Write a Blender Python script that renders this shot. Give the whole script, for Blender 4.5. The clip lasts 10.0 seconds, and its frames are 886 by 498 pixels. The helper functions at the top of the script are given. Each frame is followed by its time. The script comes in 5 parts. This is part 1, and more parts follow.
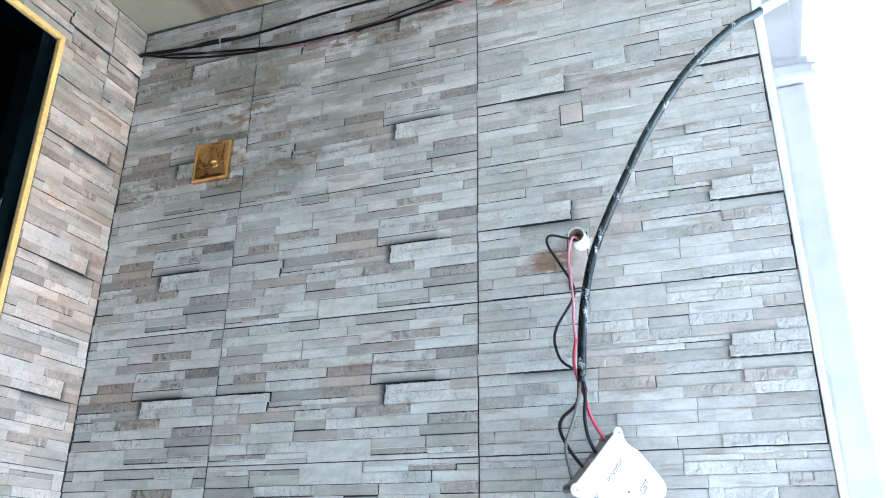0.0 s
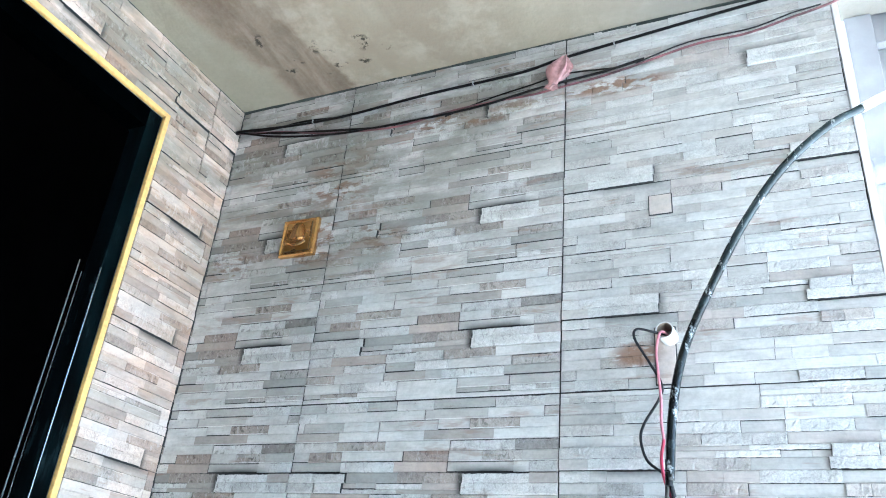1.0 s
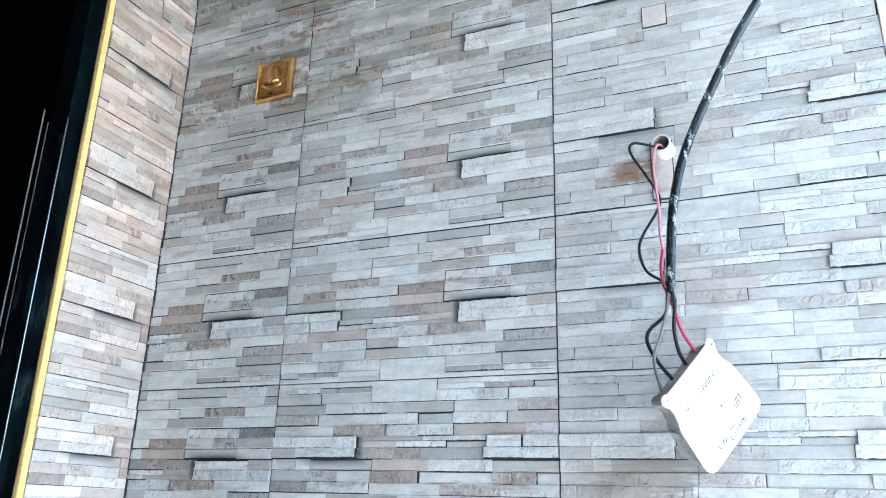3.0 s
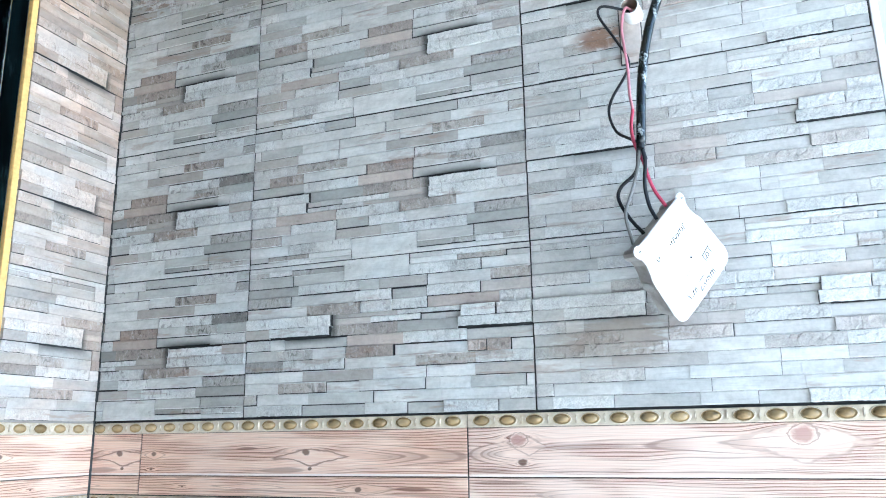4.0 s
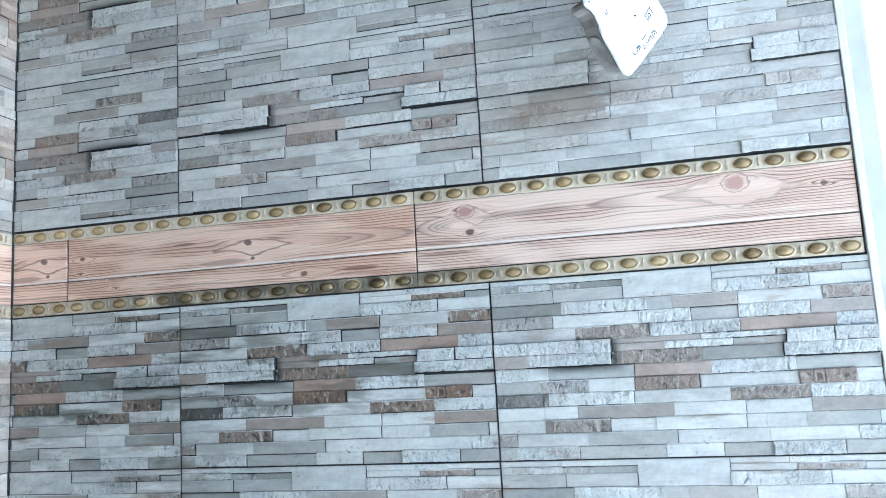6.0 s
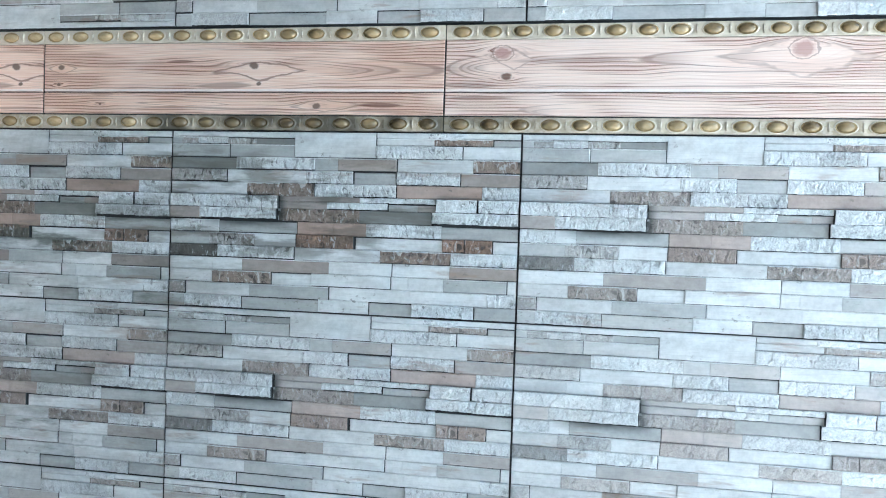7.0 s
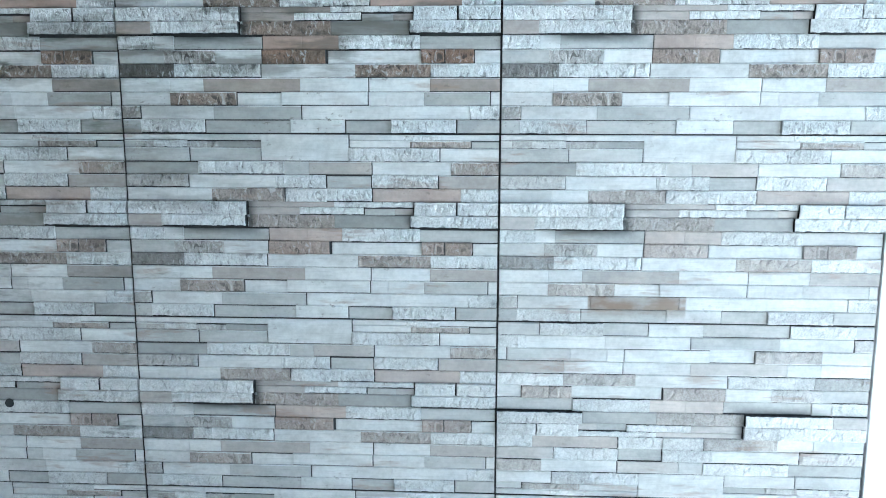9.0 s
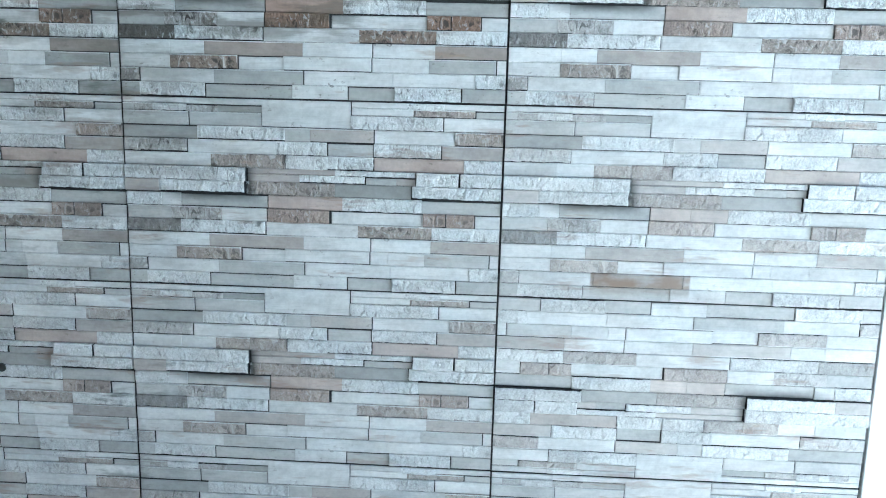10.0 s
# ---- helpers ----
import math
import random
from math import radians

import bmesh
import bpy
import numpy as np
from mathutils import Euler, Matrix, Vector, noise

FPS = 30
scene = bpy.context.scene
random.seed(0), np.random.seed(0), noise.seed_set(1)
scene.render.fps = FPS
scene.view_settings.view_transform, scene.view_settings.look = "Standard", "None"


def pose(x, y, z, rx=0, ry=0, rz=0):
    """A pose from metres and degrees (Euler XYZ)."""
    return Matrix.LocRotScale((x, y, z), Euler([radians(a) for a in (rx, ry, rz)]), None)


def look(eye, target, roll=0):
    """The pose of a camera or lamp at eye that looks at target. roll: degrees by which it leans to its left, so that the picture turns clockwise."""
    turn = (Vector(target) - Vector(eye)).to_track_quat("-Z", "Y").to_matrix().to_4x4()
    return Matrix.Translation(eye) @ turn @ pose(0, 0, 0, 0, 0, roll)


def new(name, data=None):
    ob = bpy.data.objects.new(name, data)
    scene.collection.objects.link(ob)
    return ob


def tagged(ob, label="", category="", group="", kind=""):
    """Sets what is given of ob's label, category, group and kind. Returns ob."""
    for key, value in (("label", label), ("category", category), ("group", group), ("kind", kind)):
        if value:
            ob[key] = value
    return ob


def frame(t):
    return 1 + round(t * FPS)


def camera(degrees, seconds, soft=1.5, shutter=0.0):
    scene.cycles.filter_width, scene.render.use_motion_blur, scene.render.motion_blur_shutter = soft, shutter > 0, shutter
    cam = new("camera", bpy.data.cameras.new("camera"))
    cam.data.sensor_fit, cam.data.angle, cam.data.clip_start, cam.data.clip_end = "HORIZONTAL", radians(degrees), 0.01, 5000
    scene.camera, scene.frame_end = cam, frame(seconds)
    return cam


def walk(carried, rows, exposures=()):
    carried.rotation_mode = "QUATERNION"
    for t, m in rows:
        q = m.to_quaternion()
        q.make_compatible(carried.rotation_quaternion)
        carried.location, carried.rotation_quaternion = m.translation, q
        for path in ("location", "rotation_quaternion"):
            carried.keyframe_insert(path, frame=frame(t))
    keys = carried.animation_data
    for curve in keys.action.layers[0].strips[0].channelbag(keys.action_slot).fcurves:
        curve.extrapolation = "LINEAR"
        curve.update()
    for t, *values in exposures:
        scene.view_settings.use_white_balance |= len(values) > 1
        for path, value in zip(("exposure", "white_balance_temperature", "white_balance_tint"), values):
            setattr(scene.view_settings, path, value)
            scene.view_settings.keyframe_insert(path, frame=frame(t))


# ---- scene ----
cam = camera(58.7, 10.0, soft=1.0)
PATH = [
    (0, (-0.013, 0.031, 1.439), (-0.67, 1.76, 2.2), 0.8),
    (0.2, (-0.007, 0.034, 1.453), (-0.652, 1.728, 2.298), 0.8),
    (0.3, (-0.0099, 0.0293, 1.4585), (-0.6476, 1.7147, 2.3284), 1.21),
    (0.5, (-0.021, 0.027, 1.46), (-0.658, 1.688, 2.375), 2.9),
    (0.8, (-0.0297, 0.0177, 1.4674), (-0.7264, 1.6382, 2.3715), 4.34),
    (1, (-0.036, 0.013, 1.463), (-0.831, 1.605, 2.376), 5.5),
    (1.2, (-0.0375, 0.0191, 1.4607), (-0.87, 1.5962, 2.3713), 5.65),
    (1.5, (-0.035, 0.026, 1.457), (-0.903, 1.583, 2.363), 5.3),
    (1.7, (-0.0266, 0.0336, 1.4564), (-0.9086, 1.6058, 2.363), 4.78),
    (2, (-0.031, 0.044, 1.446), (-0.872, 1.64, 2.309), 3.8),
    (2.2, (-0.0428, 0.0523, 1.4361), (-0.8793, 1.6695, 2.2581), 3.42),
    (3.3, (-0.079, 0.081, 1.384), (-0.846, 1.832, 1.971), 1.2),
    (3.5, (-0.082, 0.086, 1.365), (-0.842, 1.848, 1.932), 0.9),
    (3.7, (-0.0921, 0.092, 1.3409), (-0.829, 1.8716, 1.8704), 0.42),
    (3.9, (-0.0971, 0.0965, 1.3268), (-0.8142, 1.8952, 1.8101), -0.28),
    (4, (-0.101, 0.097, 1.318), (-0.811, 1.907, 1.785), -0.8),
    (4.2, (-0.1105, 0.1015, 1.2913), (-0.8162, 1.9234, 1.7233), -1.28),
    (4.5, (-0.118, 0.115, 1.257), (-0.823, 1.948, 1.637), -1.1),
    (4.7, (-0.1283, 0.1195, 1.2281), (-0.8098, 1.9808, 1.5774), -1.48),
    (5, (-0.132, 0.145, 1.181), (-0.736, 2.03, 1.47), -2),
    (5.2, (-0.137, 0.153, 1.163), (-0.699, 2.051, 1.449), -2.1),
    (6.3, (-0.224, 0.096, 1.092), (-0.681, 2.028, 1.335), -3),
    (6.5, (-0.251, 0.109, 1.082), (-0.703, 2.047, 1.292), -2.2),
    (6.7, (-0.279, 0.138, 1.059), (-0.707, 2.081, 1.258), -0.8),
    (6.8, (-0.289, 0.158, 1.058), (-0.699, 2.112, 1.17), 0.2),
    (6.9, (-0.2944, 0.166, 1.075), (-0.6845, 2.126, 1.0888), 1.11),
    (7, (-0.31, 0.173, 1.074), (-0.67, 2.14, 1.031), 1.9),
    (7.2, (-0.321, 0.177, 1.079), (-0.67, 2.143, 0.966), 0.9),
    (7.5, (-0.358, 0.167, 1.066), (-0.661, 2.139, 0.915), 0.2),
    (7.7, (-0.3808, 0.1532, 1.0484), (-0.6533, 2.1294, 0.8591), 0.78),
    (8, (-0.41, 0.139, 1.013), (-0.645, 2.115, 0.808), 3.4),
    (8.2, (-0.42, 0.144, 0.996), (-0.656, 2.12, 0.804), 5.1),
    (8.5, (-0.428, 0.153, 0.993), (-0.657, 2.126, 0.759), 5.6),
    (8.7, (-0.4352, 0.1643, 0.9938), (-0.6372, 2.1407, 0.7179), 3.75),
    (8.8, (-0.425, 0.178, 0.991), (-0.594, 2.148, 0.69), 1.9),
    (9, (-0.423, 0.179, 0.982), (-0.52, 2.148, 0.644), 0.1),
    (9.2, (-0.419, 0.1874, 0.9843), (-0.4865, 2.1528, 0.6231), -0.51),
    (9.5, (-0.413, 0.192, 0.972), (-0.474, 2.16, 0.622), -0.5),
    (9.7, (-0.4147, 0.1953, 0.9608), (-0.479, 2.1584, 0.614), -0.16),
    (10, (-0.424, 0.193, 0.959), (-0.522, 2.156, 0.59), 1.5),
]
EXPOSURES = [(0.0, 2.36, 5010, 0), (0.5, 2.37, 5020, 0), (1.0, 2.65, 4970, 0), (1.5, 2.73, 4970, 0), (2.0, 2.65, 4960, 0), (3.5, 2.58, 4970, 0), (5.0, 2.39, 4910, -2), (6.5, 2.19, 4870, -2), (7.0, 2.31, 4885, -3), (8.0, 2.42, 4890, -6), (8.5, 2.47, 4890, -6), (9.0, 2.34, 4890, -5), (10.0, 2.33, 4900, -5)]
walk(cam, [(t, look(eye, target, roll)) for t, eye, target, roll in PATH], EXPOSURES)

# ---------------------------------------------------------------- light
SUN_ELEVATION, SUN_AZIMUTH = 52.0, 35.0      # degrees; azimuth from +y towards +x
world = bpy.data.worlds.new("sky")
scene.world = world
world.use_nodes = True
wt = world.node_tree
sky = wt.nodes.new("ShaderNodeTexSky")
sky.sky_type, sky.sun_disc = "NISHITA", False
sky.sun_elevation, sky.sun_rotation = radians(SUN_ELEVATION), radians(SUN_AZIMUTH)
sky.air_density, sky.dust_density, sky.ozone_density = 1.0, 6.0, 1.0
wt.links.new(sky.outputs[0], wt.nodes["Background"].inputs[0])
wt.nodes["Background"].inputs[1].default_value = 0.2
sun = new("sun", bpy.data.lights.new("sun", "SUN"))
sun.data.energy, sun.data.angle, sun.data.color = 5.0, radians(0.6), (1.0, 0.97, 0.93)
az, el = radians(SUN_AZIMUTH), radians(SUN_ELEVATION)
sun.matrix_basis = look((math.sin(az) * math.cos(el) * 30, math.cos(az) * math.cos(el) * 30, math.sin(el) * 30), (0, 0, 0))

# ---------------------------------------------------------------- plan, in metres
X_WEST, Y_NORTH, Z_CEIL = -1.222, 1.220, 2.611     # tiled faces and the ceiling
X_END, X_LEAN = 0.1005, 0.0088                     # east end of the tiled wall at z = 0.7, and how far it leans in a metre
X_BAND = X_END - X_LEAN * 0.58                     # the same at the border band
TW, TH, PW, PH = 0.500, 0.250, 0.5015, 0.2512      # tile and pitch
X_JOINT = -0.400                                   # joint between the last two columns
Z_UP, Z_DOWN = 1.355, 1.207                        # top and bottom of the border band
Z_WOOD_TOP, Z_WOOD_LOW = 1.332, 1.231
Y_JAMB, Z_DOOR = 1.003, 2.447                      # outer edge of the door's yellow trim


# ---------------------------------------------------------------- materials
class Net:
    """A small helper to write node materials."""

    def __init__(self, name, roughness=0.5, metallic=0.0, specular=0.5):
        self.mat = bpy.data.materials.new(name)
        self.mat.use_nodes = True
        self.tree = self.mat.node_tree
        self.bsdf = self.tree.nodes["Principled BSDF"]
        self.bsdf.inputs["Roughness"].default_value = roughness
        self.bsdf.inputs["Metallic"].default_value = metallic
        self.bsdf.inputs["Specular IOR Level"].default_value = specular

    def put(self, socket, value):
        if isinstance(value, bpy.types.NodeSocket):
            self.tree.links.new(value, socket)
        elif isinstance(value, (tuple, list)):
            socket.default_value = (*value, 1.0) if len(value) == 3 and len(socket.default_value) == 4 else value
        else:
            socket.default_value = value

    def node(self, kind, **values):
        n = self.tree.nodes.new(kind)
        for key, value in values.items():
            self.put(n.inputs[key.replace("_", " ")], value)
        return n

    def math(self, op, a, b=0.0, c=0.0, clamp=False):
        n = self.tree.nodes.new("ShaderNodeMath")
        n.operation, n.use_clamp = op, clamp
        for s, v in zip(n.inputs, (a, b, c)):
            self.put(s, v)
        return n.outputs[0]

    def mix(self, f, a, b, blend="MIX"):
        n = self.tree.nodes.new("ShaderNodeMix")
        n.data_type, n.blend_type = "RGBA", blend
        self.put(n.inputs[0], f)
        self.put(n.inputs[6], a)
        self.put(n.inputs[7], b)
        return n.outputs[2]

    def ramp(self, v, lo, hi, a=0.0, b=1.0):
        n = self.tree.nodes.new("ShaderNodeMapRange")
        n.interpolation_type = "SMOOTHSTEP"
        for s, x in zip(n.inputs, (v, lo, hi, a, b)):
            self.put(s, x)
        return n.outputs[0]

    def coords(self, which="Object", scale=(1, 1, 1), offset=(0, 0, 0)):
        if which == "Position":
            src = self.tree.nodes.new("ShaderNodeNewGeometry").outputs["Position"]
        else:
            src = self.tree.nodes.new("ShaderNodeTexCoord").outputs[which]
        m = self.tree.nodes.new("ShaderNodeMapping")
        self.put(m.inputs[0], src)
        m.inputs["Scale"].default_value, m.inputs["Location"].default_value = scale, offset
        return m.outputs[0]

    def noise(self, vec, scale, detail=4.0, rough=0.55, dist=0.0):
        n = self.node("ShaderNodeTexNoise", Vector=vec, Scale=scale, Detail=detail, Roughness=rough, Distortion=dist)
        return n.outputs[0]

    def island(self):
        return self.tree.nodes.new("ShaderNodeNewGeometry").outputs["Random Per Island"]

    def info(self, which):
        return self.tree.nodes.new("ShaderNodeObjectInfo").outputs[which]

    def blob(self, place, size):
        """1 at place, falling to 0 at the ellipsoid of that size, in the world."""
        pos = self.coords("Position")
        v = self.tree.nodes.new("ShaderNodeVectorMath")
        v.operation = "SUBTRACT"
        self.put(v.inputs[0], pos)
        v.inputs[1].default_value = place
        d = self.tree.nodes.new("ShaderNodeVectorMath")
        d.operation = "DIVIDE"
        self.put(d.inputs[0], v.outputs[0])
        d.inputs[1].default_value = size
        l = self.tree.nodes.new("ShaderNodeVectorMath")
        l.operation = "LENGTH"
        self.put(l.inputs[0], d.outputs[0])
        return self.ramp(l.outputs["Value"], 1.0, 0.35)

    def bump(self, height, strength, distance):
        n = self.node("ShaderNodeBump", Height=height, Strength=strength, Distance=distance)
        self.put(self.bsdf.inputs["Normal"], n.outputs[0])

    def done(self, colour, roughness=None):
        self.put(self.bsdf.inputs["Base Color"], colour)
        if roughness is not None:
            self.put(self.bsdf.inputs["Roughness"], roughness)
        return self.mat


TILE_MEAN = (0.567, 0.566, 0.550)


def stone_material(name, colour, chipped):
    """Printed and embossed stone of the tiles. The tile's object colour sets how strong and how warm its print is."""
    g = Net(name, 0.5 if not chipped else 0.7, specular=0.28 if not chipped else 0.15)
    obj = g.coords("Object")
    fine = g.noise(obj, 420.0 if chipped else 170.0, 5.0, 0.62)
    wide = g.noise(g.coords("Object", (18, 40, 18)), 1.0, 3.0)
    isl = g.island()
    look_ = g.node("ShaderNodeSeparateColor")
    g.put(look_.inputs[0], g.info("Color"))
    c = g.mix(look_.outputs[0], TILE_MEAN, colour)
    warm = g.mix(g.math("MULTIPLY", look_.outputs[1], g.ramp(g.noise(g.coords("Position", (9, 9, 22)), 1.0, 3.0), 0.34, 0.58)), c, (1.10, 0.95, 0.84), "MULTIPLY")
    value = g.math("ADD", g.ramp(fine, 0.25, 0.75, 0.80 if chipped else 0.90, 1.14 if chipped else 1.07), g.ramp(wide, 0.3, 0.7, -0.12, 0.10))
    value = g.math("ADD", value, g.ramp(isl, 0.0, 1.0, -0.10, 0.09))
    v = g.node("ShaderNodeCombineColor")
    for k in range(3):
        g.put(v.inputs[k], value)
    c = g.mix(1.0, warm, v.outputs[0], "MULTIPLY")
    blush = g.mix(g.ramp(g.noise(g.coords("Position", (5, 9, 30), (0, 3.0, 0)), 1.0, 3.0), 0.46, 0.62, 0.0, 0.75), (0.99, 0.84, 0.762), (0.86, 0.645, 0.50))
    c = g.mix(look_.outputs[2], c, blush, "MULTIPLY")
    # rusty stains round the bell push, under the cable run and beside the conduit
    near = 0.0
    for place, size in (((-1.155, 1.22, 2.175), (0.085, 0.2, 0.05)), ((-0.925, 1.22, 2.205), (0.11, 0.2, 0.075)), ((-0.965, 1.22, 2.172), (0.085, 0.2, 0.030)), ((-0.920, 1.22, 2.225), (0.030, 0.2, 0.075)), ((-0.90, 1.22, 2.36), (0.12, 0.2, 0.13)), ((-0.80, 1.22, 2.20), (0.10, 0.2, 0.05)),
                        ((-0.60, 1.22, 2.458), (0.24, 0.2, 0.035)), ((-0.30, 1.22, 2.465), (0.15, 0.2, 0.026)), ((-0.275, 1.22, 1.915), (0.055, 0.2, 0.032))):
        near = g.math("MAXIMUM", near, g.blob(place, size))
    rust = g.math("MULTIPLY", near, g.ramp(g.noise(g.coords("Position", (20, 20, 56)), 1.0, 5.0, 0.6), 0.47, 0.56))
    c = g.mix(g.math("MULTIPLY", rust, 0.84), c, (0.225, 0.118, 0.062))
    # grime under the ceiling, widened to paint in the light's falloff at upper left
    grime_falloff = g.math("MULTIPLY", g.math("MAXIMUM", g.blob((-0.95, 1.22, 2.52), (0.80, 0.2, 0.62)), g.blob((-1.222, 0.95, 2.58), (0.1, 0.7, 0.50))), g.ramp(g.noise(g.coords("Position", (6, 6, 16)), 1.0, 5.0, 0.6), 0.36, 0.62))
    c = g.mix(g.math("MULTIPLY", grime_falloff, 0.76), c, (0.215, 0.205, 0.165))
    # dim light on the left part of the walls, painted as a patchy grey veil
    dust_dim = g.math("MULTIPLY", g.blob((-1.05, 1.10, 1.85), (0.75, 0.5, 0.70)), g.ramp(g.noise(g.coords("Position", (5, 5, 11), (6.0, 0, 0)), 1.0, 4.0, 0.6), 0.32, 0.62))
    c = g.mix(g.math("MULTIPLY", dust_dim, 0.22), c, (0.29, 0.285, 0.25))
    iron = g.math("MULTIPLY", g.ramp(g.noise(g.coords("Position", (7, 7, 42), (3.0, 0, 1.5)), 1.0, 4.0, 0.62), 0.60, 0.68), g.ramp(fine, 0.35, 0.6, 0.5, 1.0))
    c = g.mix(g.math("MULTIPLY", iron, 0.5), c, (0.27, 0.165, 0.11))
    mildew = g.math("MULTIPLY", g.ramp(g.noise(g.coords("Position", (6, 6, 26), (9.0, 0, 4.0)), 1.0, 5.0, 0.66), 0.58, 0.70), g.blob((-1.15, 1.22, 0.75), (0.55, 0.3, 0.75)))
    c = g.mix(g.math("MULTIPLY", mildew, 0.8), c, (0.085, 0.095, 0.075))
    # one tea-brown stone low on the wall, with a run below it
    xyz = g.node("ShaderNodeSeparateXYZ", Vector=g.coords("Position"))
    across = g.ramp(g.math("ABSOLUTE", g.math("ADD", xyz.outputs[0], 0.2145)), 0.0665, 0.0635)
    tea = g.math("MULTIPLY", across, g.ramp(g.math("ABSOLUTE", g.math("SUBTRACT", xyz.outputs[2], 0.7326)), 0.0098, 0.0088))
    fringe = g.math("MULTIPLY", g.math("MULTIPLY", across, g.ramp(g.math("ABSOLUTE", g.math("SUBTRACT", xyz.outputs[2], 0.7225)), 0.013, 0.004)), 0.5)
    tea = g.math("MULTIPLY", g.math("MAXIMUM", tea, fringe), g.ramp(g.noise(g.coords("Position", (30, 30, 60)), 1.0, 3.0), 0.3, 0.6, 0.45, 1.0))
    c = g.mix(g.math("MULTIPLY", tea, 0.85), c, (0.205, 0.135, 0.088))
    # dark brown stones below the border, plus painted dimness over the lower left
    darkened = g.math("MULTIPLY", g.math("MAXIMUM", g.blob((-0.87, 1.22, 1.165), (0.09, 0.1, 0.035)), g.math("MAXIMUM", g.blob((-0.74, 1.22, 1.10), (0.40, 0.2, 0.12)), g.math("MULTIPLY", g.blob((-1.02, 1.22, 0.98), (0.42, 0.2, 0.42)), 0.5))), g.ramp(g.noise(g.coords("Position", (11, 11, 60), (4.0, 0.0, 0.0)), 1.0, 4.0), 0.45, 0.62))
    c = g.mix(g.math("MULTIPLY", darkened, 0.66), c, (0.10, 0.085, 0.062))
    # slightly darker and greener towards the left, below the border band
    left_tone = g.math("MULTIPLY", g.blob((-0.95, 1.22, 1.10), (0.70, 0.2, 0.30)), g.ramp(g.noise(g.coords("Position", (4, 4, 9), (2.0, 0, 0)), 1.0, 4.0, 0.6), 0.30, 0.58))
    c = g.mix(g.math("MULTIPLY", left_tone, 0.14), c, (0.17, 0.20, 0.185))
    # the print's own shadow, coloured in beside and under the proud block of each tile
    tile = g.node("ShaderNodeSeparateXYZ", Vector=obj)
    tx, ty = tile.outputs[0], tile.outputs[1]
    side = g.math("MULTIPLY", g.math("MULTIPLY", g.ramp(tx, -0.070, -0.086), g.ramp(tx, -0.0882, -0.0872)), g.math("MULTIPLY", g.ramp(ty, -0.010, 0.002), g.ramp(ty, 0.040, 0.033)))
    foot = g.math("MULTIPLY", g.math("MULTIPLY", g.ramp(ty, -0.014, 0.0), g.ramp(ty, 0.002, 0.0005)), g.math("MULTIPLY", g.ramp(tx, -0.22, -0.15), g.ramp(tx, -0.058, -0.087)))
    print_shade = g.math("MULTIPLY", g.math("MAXIMUM", side, foot), g.ramp(wide, 0.3, 0.6, 0.6, 0.9))
    c = g.mix(g.math("MULTIPLY", print_shade, g.ramp(look_.outputs[0], 0.2, 0.6, 0.5, 1.0)), c, (0.045, 0.05, 0.048))
    # taupe stones under the driver box, with its soft shadow painted in
    box_shadow_stain = g.math("MULTIPLY", g.blob((-0.275, 1.22, 1.450), (0.15, 0.1, 0.05)), g.ramp(g.noise(g.coords("Position", (16, 16, 60), (1.0, 0, 0)), 1.0, 4.0, 0.6), 0.36, 0.52))
    c = g.mix(g.math("MULTIPLY", box_shadow_stain, 0.65), c, (0.24, 0.18, 0.135))
    film = g.ramp(g.noise(g.coords("Position", (5, 5, 7)), 1.0, 4.0), 0.5, 0.75)
    c = g.mix(g.math("MULTIPLY", film, 0.10), c, (0.62, 0.60, 0.57))
    print_ = g.ramp(look_.outputs[0], 0.25, 0.95, 0.22, 1.0)
    if chipped:
        chips = g.noise(g.coords("Object", (135, 72, 80)), 1.0, 5.0, 0.64, 0.8)
        broken = g.ramp(g.noise(g.coords("Object", (40, 62, 50), (2.0, 5.0, 0.0)), 1.0, 2.0), 0.42, 0.60, 0.08, 1.0)
        fleck = g.math("MULTIPLY", g.ramp(chips, 0.535, 0.605), broken)
        c = g.mix(g.math("MULTIPLY", g.math("MULTIPLY", fleck, print_), 0.6 if min(colour) > 0.5 else 0.85), c, (0.055, 0.052, 0.046))
        c = g.mix(g.math("MULTIPLY", g.math("MULTIPLY", g.ramp(chips, 0.46, 0.36), print_), 0.40), c, (0.78, 0.79, 0.78))
        g.bump(g.math("ADD", g.math("MULTIPLY", fine, 0.15), g.ramp(chips, 0.62, 0.36, 0.0, 1.0)), g.ramp(look_.outputs[0], 0.25, 0.85, 0.20, 0.75), 0.0024)
    else:
        pit = g.noise(g.coords("Object", (150, 210, 130)), 1.0, 2.0)
        patchy = g.ramp(g.noise(g.coords("Object", (14, 30, 14), (1.0, 3.0, 0.0)), 1.0, 2.0), 0.50, 0.64, 0.0, 1.0)
        c = g.mix(g.math("MULTIPLY", g.math("MULTIPLY", g.ramp(pit, 0.60, 0.70, 0.0, 0.7), patchy), print_), c, (0.17, 0.15, 0.13))
        streak = g.noise(g.coords("Object", (20, 330, 20)), 1.0, 3.0)
        c = g.mix(g.ramp(streak, 0.50, 0.72, 0.0, 0.20), c, (0.26, 0.25, 0.24))
        g.bump(g.math("ADD", fine, g.math("MULTIPLY", pit, 0.6)), 0.25, 0.0007)
    return g.done(c)


